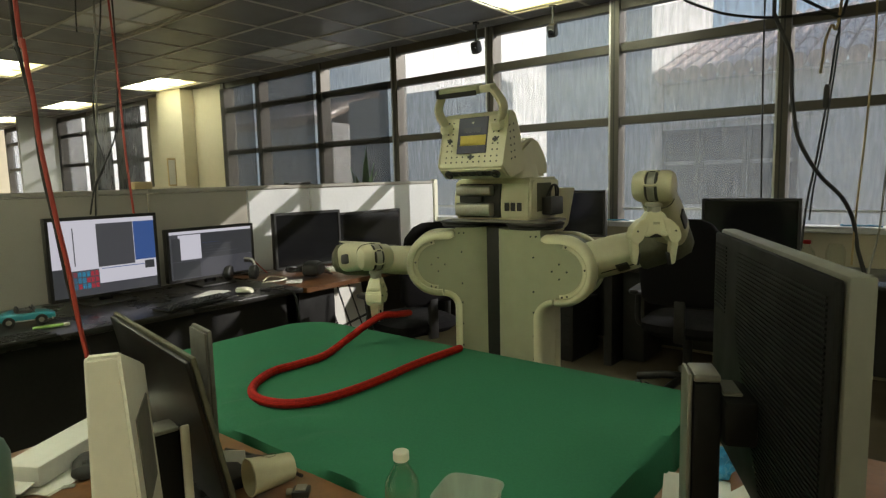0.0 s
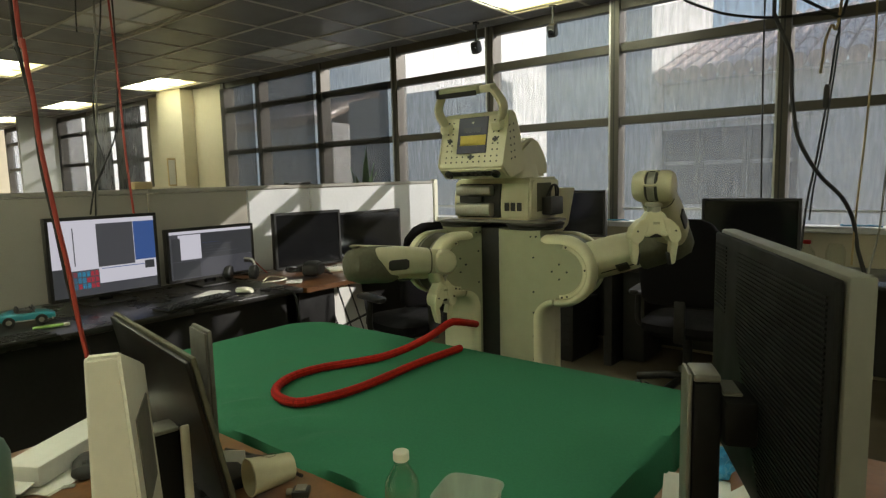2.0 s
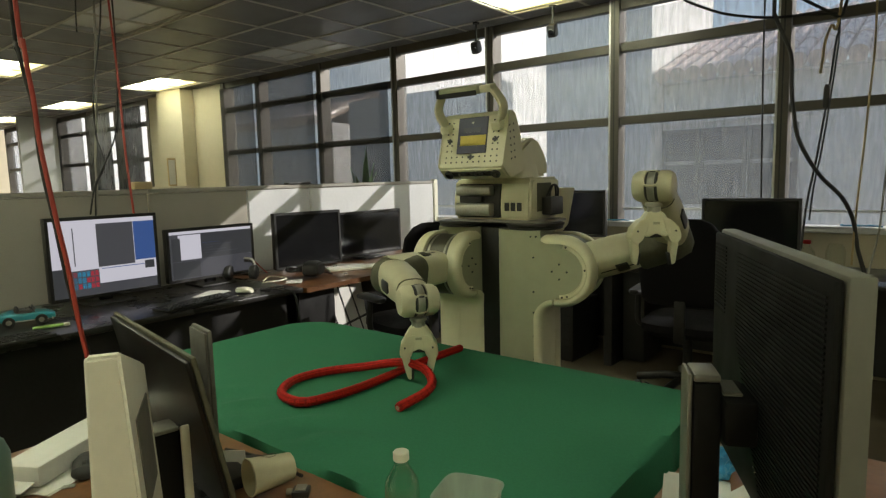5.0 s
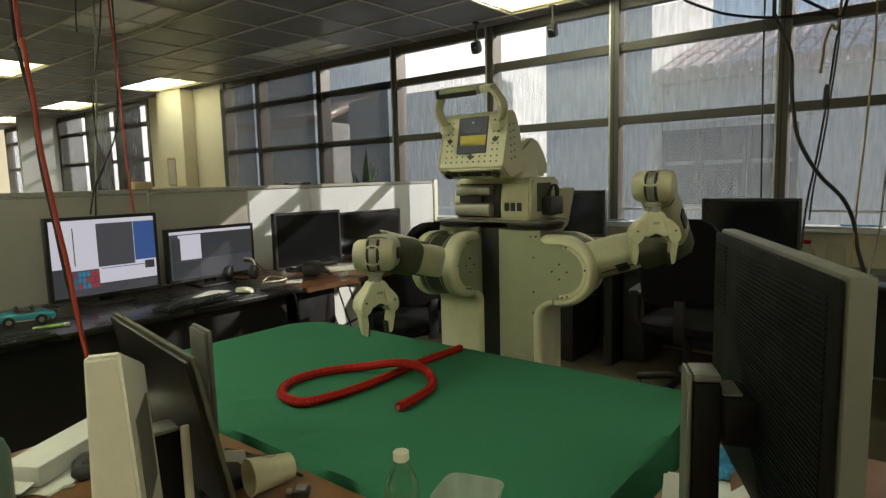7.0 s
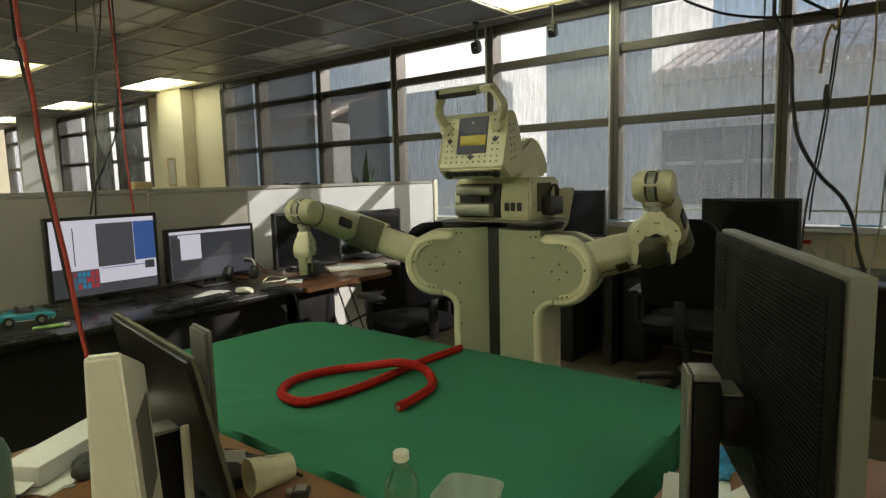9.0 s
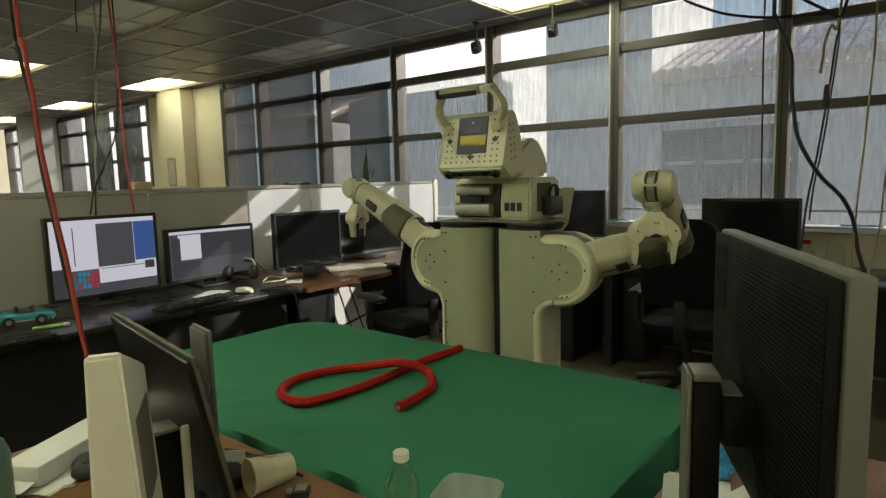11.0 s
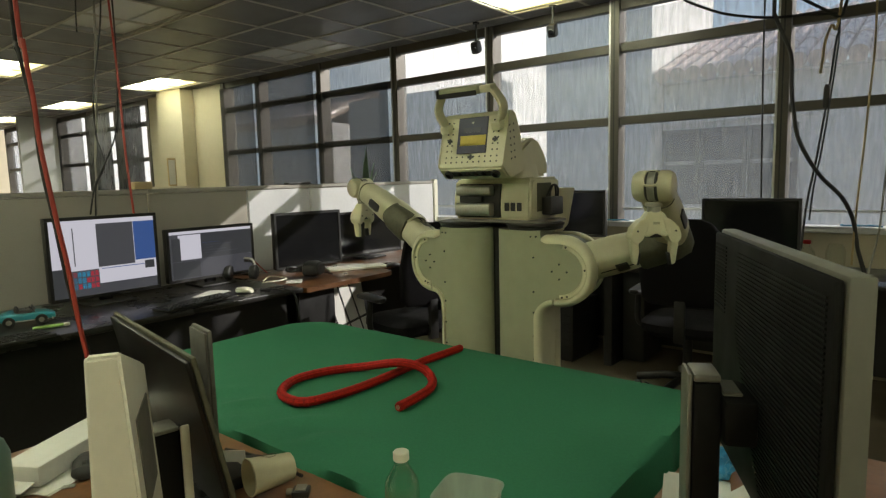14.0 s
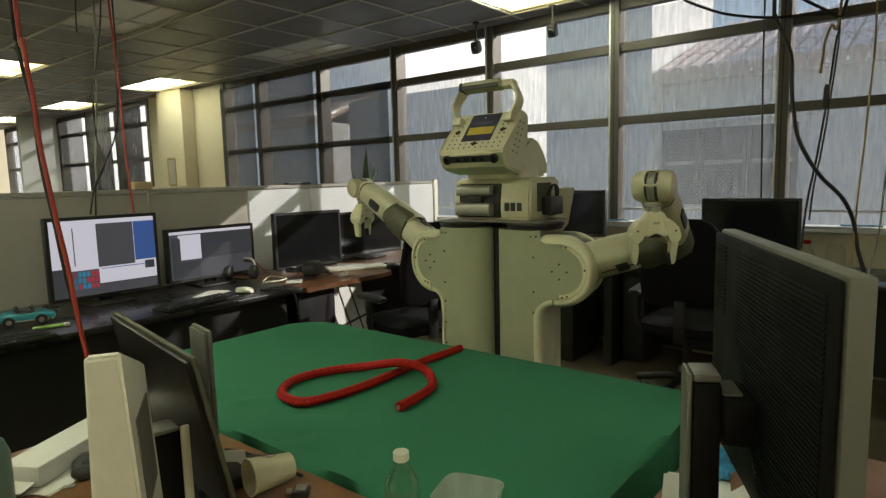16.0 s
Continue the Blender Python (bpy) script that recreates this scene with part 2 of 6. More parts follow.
def slab(points, y0, y1, axis="y", bm=None):
    """A flat outline in x and z, with thickness along y."""
    bm = bm or bmesh.new()
    a = [bm.verts.new((x, y0, z)) for x, z in points]
    b = [bm.verts.new((x, y1, z)) for x, z in points]
    bm.faces.new(a)
    bm.faces.new(b[::-1])
    k = len(a)
    for i in range(k):
        bm.faces.new((a[i], b[i], b[(i + 1) % k], a[(i + 1) % k]))
    return bm


def strip(path, lo, hi, y0, y1):
    """A band that follows an open outline in x and z, from lo to hi across it, y0 to y1 thick."""
    bm = bmesh.new()
    k = len(path)
    rows = []
    c = min(0.006, (hi - lo) * 0.25)
    ring = ((lo, y0 + c), (lo + c, y0), (hi - c, y0), (hi, y0 + c), (hi, y1 - c), (hi - c, y1), (lo + c, y1), (lo, y1 - c))
    for i, (x, z) in enumerate(path):
        ax, az = path[max(0, i - 1)]
        bx, bz = path[min(k - 1, i + 1)]
        d = math.hypot(bx - ax, bz - az) or 1
        nx, nz = -(bz - az) / d, (bx - ax) / d
        rows.append([bm.verts.new((x + nx * o, y, z + nz * o)) for o, y in ring])
    for r0, r1 in zip(rows, rows[1:]):
        for j in range(8):
            bm.faces.new((r0[j], r0[(j + 1) % 8], r1[(j + 1) % 8], r1[j]))
    bm.faces.new(rows[0])
    bm.faces.new(rows[-1][::-1])
    return bm


def smooth_path(points, per=8):
    """A Catmull-Rom line through points."""
    ps = [Vector(p) for p in points]
    ps = [2 * ps[0] - ps[1]] + ps + [2 * ps[-1] - ps[-2]]
    out = []
    for i in range(1, len(ps) - 2):
        a, b, c, d = ps[i - 1:i + 3]
        for j in range(per):
            t = j / per
            out.append(0.5 * (2 * b + (c - a) * t + (2 * a - 5 * b + 4 * c - d) * t * t + (3 * b - a - 3 * c + d) * t ** 3))
    out.append(ps[-2])
    return out


def add_tube(bm, points, r, n=8, taper=None):
    rings = []
    a = None
    for i, p in enumerate(points):
        d = (points[min(i + 1, len(points) - 1)] - points[max(i - 1, 0)]).normalized()
        if a is None:
            a = d.cross(Vector((0.31, 0.87, 0.38)) if abs(d.z) > 0.5 else Vector((0, 0, 1))).normalized()
        a = (a - d * a.dot(d)).normalized()
        b = d.cross(a)
        rr = r if taper is None else r * taper(i / (len(points) - 1))
        rings.append([bm.verts.new(p + rr * (math.cos(2 * math.pi * j / n) * a + math.sin(2 * math.pi * j / n) * b)) for j in range(n)])
    for r0, r1 in zip(rings, rings[1:]):
        for j in range(n):
            bm.faces.new((r0[j], r0[(j + 1) % n], r1[(j + 1) % n], r1[j]))
    bm.faces.new(rings[0])
    bm.faces.new(rings[-1])
    return bm


def tube(points, r, n=8, per=8):
    return add_tube(bmesh.new(), smooth_path(points, per), r, n)


# ---- the room ----
CEIL = 2.74
WY = 4.735                      # inner face of the window wall
MULL = [-0.852 - 1.194 * k for k in range(-3, 6)] + [-7.63]   # mullions, east to west
FAR_MULL = [-9.80, -10.93, -12.10, -13.45]
WEST_MULL = [-13.66, -15.1, -16.6]
WEST, EAST, SOUTH = -17.0, 3.4, -3.5


def build_shell():
    structure("floor", box(WEST, EAST, SOUTH, WY + 0.2, -0.1, 0.0), CARPET, "worn tan office carpet", "floor")
    structure("wall_west", box(WEST - 0.15, WEST, SOUTH, WY + 0.2, 0, CEIL), WALLM, "cream painted end wall", "wall")
    structure("wall_east", box(EAST, EAST + 0.15, SOUTH, WY + 0.2, 0, CEIL), WALLM, "cream painted side wall", "wall")
    structure("wall_south", box(WEST, EAST, SOUTH - 0.15, SOUTH, 0, CEIL), WALLM, "cream painted wall", "wall")
    # ceiling: a grid of 2-foot metal tiles, each tile a shallow tray, gaps left for the light fixtures
    bm = bmesh.new()
    g = 0.6096
    gx0, gy0 = -6.5036, 2.0978
    holes = set()
    for i in range(-20, 17, 5):
        for j in range(-9, 5, 3):
            holes |= {(i + 1 + d, j) for d in (0, 1)}
    for i in range(-18, 17):
        for j in range(-10, 5):
            x, y = gx0 + i * g, gy0 + j * g
            if x < WEST - 0.5 or x > EAST or (i, j) in holes:
                continue
            y1 = min(y + g, WY + 0.05)
            if y1 - y < 0.05:
                continue
            add_box(bm, x + 0.012, x + g - 0.012, y + 0.012, y1 - 0.012, CEIL + 0.006, CEIL + 0.03)
    add_box(bm, WEST - 0.1, EAST + 0.1, SOUTH - 0.1, WY + 0.2, CEIL + 0.12, CEIL + 0.2)
    structure("ceiling", bm, TILE, "dark perforated metal ceiling tiles", "ceiling")
    bm = bmesh.new()
    for i in range(-18, 18):
        x = gx0 + i * g
        if WEST < x < EAST:
            add_box(bm, x - 0.012, x + 0.012, SOUTH, WY + 0.05, CEIL, CEIL + 0.012)
    for j in range(-9, 6):
        y = gy0 + j * g
        if SOUTH < y < WY:
            add_box(bm, WEST, EAST, y - 0.012, y + 0.012, CEIL - 0.003, CEIL + 0.011)
    structure("ceiling_grid", bm, GRIDM, "grey metal ceiling grid bars", "ceiling")
    return gx0, gy0, g


def light_fixture(x, y, lit):
    """A recessed two by four foot troffer with a lens."""
    g = 0.6096
    t = thing("ceiling_light", "lit fluorescent ceiling light with a warm lens" if lit else "unlit fluorescent ceiling light with a grey lens",
              "ceiling light", pose(x, y, CEIL), "ceiling lights")
    bm = bmesh.new()
    for a in ((0, 2 * g, 0, 0.03), (0, 2 * g, g - 0.03, g), (0, 0.03, 0.03, g - 0.03), (2 * g - 0.03, 2 * g, 0.03, g - 0.03)):
        add_box(bm, *a, 0.013, 0.06)
    part("fixture_frame", bm, FRAMEL, t)
    bm = bmesh.new()
    w = g / 3
    for k in range(3):
        z = 0.03 + 0.012 * (k == 1)
        add_box(bm, 0.03, 2 * g - 0.03, k * w + (0.03 if k == 0 else 0.002), (k + 1) * w - (0.03 if k == 2 else 0.002), z, z + 0.02)
    part("lens", bm, LIT if lit else UNLIT, t)
    if lit:
        bm = add_box(bmesh.new(), 0.03, 2 * g - 0.03, 2 * w + 0.002, g - 0.03, 0.022, 0.0295)
        part("lens_edge", bm, LITE, t)
    return t


def build_lights(gx0, gy0, g):
    for i in range(-20, 17, 5):
        for j in range(-9, 5, 3):
            x, y = gx0 + (i + 1) * g, gy0 + j * g
            if x < WEST or x + 2 * g > EAST or y < SOUTH:
                continue
            lit = not (-6.2 < x < -4.0 and y > 1.0) and not (-3.2 < x < -2.5 and 1.0 < y < 3.0) and not (x > -1.0 and y > 1.0)
            light_fixture(x, y, lit)


def window_bay(name, x0, x1, cloth):
    """One bay between two mullions: shade cloth, panes, transoms, sill. Each mullion stands on the east side of its line."""
    t = thing(name, "tall office window with grey roller shades drawn down", "window", pose(0, WY, 0), kind="structure")
    w0, w1 = x0 + 0.087, x1 + 0.002
    for nm, z0, z1 in (("transom", 2.335, 2.405), ("transom", 1.77, 1.835), ("window_head", 2.66, 2.74)):
        part(nm, box(w0, w1, 0.0, 0.07, z0, z1, 0.004, 1), FRAME, t)
    part("window_sill", box(w0 - 0.08, w1, -0.03, 0.12, 0.955, 1.0, 0.005, 1), PANELW, t)
    slit = 0.14 if x1 < -9 else 0.035
    if cloth is SHADE:
        c0, c1, y0 = w0 + 0.004, w1 - slit, 0.082
    else:
        c0, c1, y0 = x0 + 0.012, w1 - slit, -0.034     # hung on the room side of the frames
    sh = part("roller_shade", box(c0, c1, y0, y0 + 0.002, 1.10, 2.40 if -5 < x1 < -1.9 else 2.655), cloth, t, "grey woven shade cloth")
    part("shade_bar", box(c0, c1, y0 - 0.004, y0 + 0.008, 1.085, 1.105, 0.003, 1), FRAMEL, sh)
    for z0, z1 in ((1.0, 1.80), (1.80, 2.37), (2.37, 2.70)):
        p = part("pane", box(w0, w1, 0.110, 0.114, z0 + 0.002, z1 - 0.002), PANE, t)
        p.visible_shadow = False
    return t


def build_window_wall():
    n = 0
    for xs in (MULL, FAR_MULL, WEST_MULL):
        for a, b in zip(xs, xs[1:]):
            n += 1
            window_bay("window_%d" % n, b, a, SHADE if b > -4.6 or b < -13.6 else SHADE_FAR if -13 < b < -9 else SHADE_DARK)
        for x in xs:
            m = thing("mullion", "dark bronze window mullion", "mullion", pose(x, WY, 0), kind="structure")
            part("mullion_web", box(0.004, 0.085, -0.018, 0.13, 0.96, CEIL - 0.004, 0.003, 1), FRAME, m)
            if x > -4.6:
                part("mullion_face", box(0.004, 0.018, -0.024, -0.0185, 0.96, CEIL - 0.004), FRAMEL, m, "pale aluminium strip")
                part("mullion_groove", box(0.040, 0.050, -0.0205, -0.0182, 0.96, CEIL - 0.004), BLACK, m)
    structure("wall_north", box(WEST, EAST, WY + 0.0, WY + 0.2, 0, 0.953), WALLM, "cream wall under the windows", "wall")
    structure("wall_pier", box(-9.71, -7.635, WY - 0.005, WY + 0.2, 0.9, CEIL), WALLM, "cream wall between window bays", "wall")
    structure("column", box(-9.05, -8.35, 4.527, WY - 0.006, 0, CEIL - 0.004, 0.01, 1), WALLM, "cream painted structural column", "column")
    structure("wall_pier_east", box(MULL[0] + 0.09, EAST, WY, WY + 0.2, 0.9, CEIL), WALLM, "cream wall", "wall")
    structure("wall_return", box(-13.57, -13.46, 4.06, WY - 0.001, 0, CEIL - 0.004), PANELW, "white wall end with sunlight across it", "wall")


def tile_rows(x0, x1, y0, z0, y1, z1, step, r):
    """Round clay tiles that run up a roof slope, side by side, each row of courses slightly stepped."""
    bm = bmesh.new()
    for i in range(int((x1 - x0) / step) + 1):
        x = x0 + i * step
        for k in range(4):
            a, b = k / 4, (k + 1) / 4 + 0.02
            lift = 0.03 * (k % 2)
            add_tube(bm, [Vector((x, y0 + (y1 - y0) * a, z0 + (z1 - z0) * a + lift * 0.3)), Vector((x, y0 + (y1 - y0) * b, z0 + (z1 - z0) * b + lift * 0.3))], r, 10, lambda u: 1.06 - 0.08 * u)
    return bm


def far_window(parent, x0, x1, y, z0, z1):
    """A sash of dark glass with a pale frame and a middle rail, set in a wall that faces the room."""
    w = part("window", box(x0, x1, y - 0.03, y - 0.001, z0, z1), WINDOWD, parent)
    bm = bmesh.new()
    for a in ((x0 - 0.06, x0, z0, z1), (x1, x1 + 0.06, z0, z1), (x0 - 0.06, x1 + 0.06, z1, z1 + 0.06), (x0 - 0.06, x1 + 0.06, z0 - 0.08, z0)):
        add_box(bm, a[0], a[1], y - 0.07, y - 0.001, a[2], a[3])
    part("window_frame", bm, FRAME, w)
    part("rail", box(x0, x1, y - 0.05, y - 0.031, z0 + (z1 - z0) * 0.52, z0 + (z1 - z0) * 0.58), GROUNDM, w)


def build_outside():
    structure("ground", box(-600, 600, WY + 0.3, 900, -4.2, -4.0), GROUNDM, "paved yard outside", "ground")
    b = thing("neighbour_building", "stucco building with a clay tile roof", "building", pose(0, 0, -4.0))
    part("wall", box(-3.74, 3.69, 11.0, 15.0, 0, 6.9), STUCCO, b)
    for x0, x1 in ((-3.66, -3.16), (-3.02, -2.42), (-2.28, -1.68)):
        far_window(b, x0, x1, 11.0, 4.9, 6.05)
    part("window_ledge", box(-3.74, -1.4, 10.88, 10.999, 6.22, 6.34), STUCCO, b)
    part("tile_roof", tile_rows(-3.62, 3.7, 10.55, 6.99, 15.0, 8.55, 0.25, 0.12), ROOFT, b, "clay roof tiles, coloured pale for the sun on them")
    part("roof_deck", slab([(-3.7, 6.9), (3.69, 6.9), (3.69, 6.94), (-3.7, 6.94)], 10.7, 11.5), STUCCO, b)
    # Unseen block, added to cast shadow on the east end of the roof
    part("roof_shadow_block", box(2.0, 3.4, 12.0, 16.0, 0, 9.9), STUCCO, b)
    # Added out-of-view block that keeps the sun off the robot
    part("unseen_sun_block", box(3.7, 14, 6.5, 7.5, 0, 9.2), STUCCO, b)
    part("pale_wing", box(-5.75, -3.75, 10.4, 14.0, 0, 9.6), STUCCO, b, "plain pale stucco wing")
    part("low_wing", box(-11.0, -6.62, 10.2, 10.6, 0, 7.25), STUCCO, b, "low stucco wing")
    c = thing("far_building", "pale stucco building across the yard", "building", pose(0, 0, -4.0))
    part("wall", box(-19, -11, 12.2, 24, 0, 11.0), STUCCO, c)
    d = thing("low_building", "low building with a clay tile roof", "building", pose(0, 0, -4.0))
    part("wall", box(-18.0, -12.0, 10.4, 12.1, 0, 6.86), STUCCO, d)
    part("tile_roof", tile_rows(-18.0, -12.0, 10.2, 6.95, 12.19, 7.75, 0.26, 0.13), ROOFT, d, "red-brown clay roof tiles")
    # Added sun-catching block, there to brighten the slits between the far shades
    e = thing("slit_bright_block", "pale block added to make the far window slits bright", "building", pose(0, 0, -4.0))
    part("wall", box(-50, -32, 8.0, 60, 0, 14.0), STUCCO, e)


def build_partition():
    """Cubicle panels in a row that ends at the window wall."""
    joints = [-1.6, -0.35, 0.62, 1.28, 1.83, 2.545, 3.116, 4.66]
    for a, b in zip(joints, joints[1:]):
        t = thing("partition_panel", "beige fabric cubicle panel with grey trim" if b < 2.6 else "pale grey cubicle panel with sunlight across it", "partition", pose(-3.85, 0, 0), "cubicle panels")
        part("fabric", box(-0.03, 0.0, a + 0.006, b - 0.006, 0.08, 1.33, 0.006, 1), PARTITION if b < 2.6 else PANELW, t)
        part("top_cap", box(-0.038, 0.008, a + 0.002, b - 0.002, 1.331, 1.36, 0.006, 1), TRIM, t)
        part("kick_plate", box(-0.034, 0.004, a + 0.004, b - 0.004, 0.0, 0.079), TRIM, t)
    t = thing("partition_post", "pale end post of the cubicle panels", "partition", pose(-3.85, 4.69, 0))
    part("post", box(-0.04, 0.012, -0.028, 0.03, 0, 1.372, 0.006, 1), WHITEP, t)


# ---- table, cloth and rope ----
TZ = 0.75
TX0, TX1, TY0, TY1 = -2.21, -0.47, 0.838, 1.757


def build_table():
    t = thing("folding_table", "folding table under a green cloth", "table", pose((TX0 + TX1) / 2, (TY0 + TY1) / 2, 0))
    hx, hy = (TX1 - TX0) / 2 - 0.012, (TY1 - TY0) / 2 - 0.012
    bm = slab([(-hx, -hy + 0.2), (-hx + 0.2, -hy), (hx - 0.03, -hy), (hx, -hy + 0.03), (hx, hy - 0.03), (hx - 0.03, hy), (-hx + 0.12, hy), (-hx, hy - 0.12)], 0.70, 0.738)
    bmesh.ops.transform(bm, matrix=Matrix(((1, 0, 0, 0), (0, 0, 1, 0), (0, 1, 0, 0), (0, 0, 0, 1))), verts=bm.verts)
    part("tabletop", bm, WHITEP, t)
    for sx in (-1, 1):
        for sy in (-1, 1):
            part("leg", cyl(0, 0.70, 0.016, "z", 12, sx * (hx - 0.15), sy * (hy - 0.1)), STEEL, t)
    # cloth: a sheet over the top with hanging, folded edges
    bm = bmesh.new()
    nx, ny = 150, 96
    over = 0.24
    cx, cy = (TX0 + TX1) / 2, (TY0 + TY1) / 2
    wx, wy = (TX1 - TX0) / 2, (TY1 - TY0) / 2
    grid = []
    for i in range(nx + 1):
        row = []
        for j in range(ny + 1):
            u = -wx - over + (2 * wx + 2 * over) * i / nx
            v = -wy - over + (2 * wy + 2 * over) * j / ny
            # rounded table corners
            rc = 0.05 if u > 0 else (0.16 if v > 0 else 0.26)
            px, py = max(abs(u) - (wx - rc), 0.0), max(abs(v) - (wy - rc), 0.0)
            d = math.hypot(px, py) - rc
            bu, bv = u, v
            if d > 0:
                f = rc / (rc + d)
                bu = math.copysign(min(abs(u), wx - rc) + px * f, u)
                bv = math.copysign(min(abs(v), wy - rc) + py * f, v)
            nxv, nyv = (px, py) if d > 0 else (0, 0)
            l = math.hypot(nxv, nyv) or 1
            nxv, nyv = math.copysign(nxv / l, u), math.copysign(nyv / l, v)
            s = bu * 1.0 + bv * 1.0
            dd = max(d, 0.0)
            if d > 0:
                drop = max(dd - 0.012, 0) * (0.95 if dd > 0.02 else 0.8)
                fold = (0.020 * min(dd / 0.16, 1.0) if v > -wy else 0.022 * min(dd / 0.05, 1.0)) * (0.6 + math.sin(s * 17 + 1.3 * math.sin(s * 5)) + 0.5 * math.sin(s * 37 + 2))
                out = 0.010 + 0.004 * min(dd / 0.1, 1) + fold
                co = Vector((cx + bu + nxv * out, cy + bv + nyv * out, TZ - 0.004 - drop * (1 + 0.06 * math.sin(s * 9))))
            else:
                edge = min(-d, 0.10) / 0.10
                wr = 0.0028 * noise.noise(Vector((u * 3.1, v * 3.7, 0.3))) + 0.0012 * noise.noise(Vector((u * 11, v * 5, 2.3)))
                # rucked corner on the near side
                ruck = math.exp(-((u - 0.05) ** 2) / 0.12 - ((v + 0.40) ** 2) / 0.014)
                wr += ruck * 0.045 * max(0.0, noise.noise(Vector(((u + v) * 4.0, (u - v) * 9.0, 5.1))))
                co = Vector((cx + u, cy + v, TZ - 0.004 * (1 - edge) ** 3 + wr * max(edge, 0.6 * ruck)))
            row.append(bm.verts.new(co))
        grid.append(row)
    for i in range(nx):
        for j in range(ny):
            bm.faces.new((grid[i][j], grid[i + 1][j], grid[i + 1][j + 1], grid[i][j + 1]))
    ob = mesh_object("tablecloth", bm, GREEN, None, None, 60)
    tagged(ob, "plain green cloth draped over the folding table", "tablecloth")
    md = ob.modifiers.new("thick", "SOLIDIFY")
    md.thickness = 0.003


ROPE_R = 0.0136
ROPE_N = 64


def build_rope():
    t = thing("rope", "thick red braided rope lying on the green cloth", "rope", pose(0, 0, 0))
    return t


ROPE = None


# ---- robot ----
RX, RY, SH = -1.35, 2.05, 1.03     # shoulder line's centre and height
ROBOT_M = pose(RX, RY, 0, 0, 0, -90)   # robot's forward (+x) points to the table


def arc(cx, cz, r, a0, a1, n=14):
    return [(cx + r * math.cos(radians(a0 + (a1 - a0) * i / n)), cz + r * math.sin(radians(a0 + (a1 - a0) * i / n))) for i in range(n + 1)]


def rim(path, lo, hi, y_in, y_out, round_by):
    """A moulded rim along an open outline: flat lip on the y_out face, then rounded over to the outer edge."""
    bm = bmesh.new()
    k = len(path)
    s = 1 if y_out > y_in else -1
    ring = [(lo, y_in), (lo, y_out)]
    for i in range(7):
        a = math.pi / 2 * i / 6
        ring.append((hi - round_by + round_by * math.sin(a), y_out - s * round_by * 1.25 * (1 - math.cos(a))))
    ring.append((hi, y_in))
    rows = []
    for i, (x, z) in enumerate(path):
        ax, az = path[max(0, i - 1)]
        bx, bz = path[min(k - 1, i + 1)]
        d = math.hypot(bx - ax, bz - az) or 1
        nx, nz = -(bz - az) / d, (bx - ax) / d
        rows.append([bm.verts.new((x + nx * o, y, z + nz * o)) for o, y in ring])
    m = len(ring)
    for r0, r1 in zip(rows, rows[1:]):
        for j in range(m):
            bm.faces.new((r0[j], r0[(j + 1) % m], r1[(j + 1) % m], r1[j]))
    bm.faces.new(rows[0])
    bm.faces.new(rows[-1][::-1])
    return bm


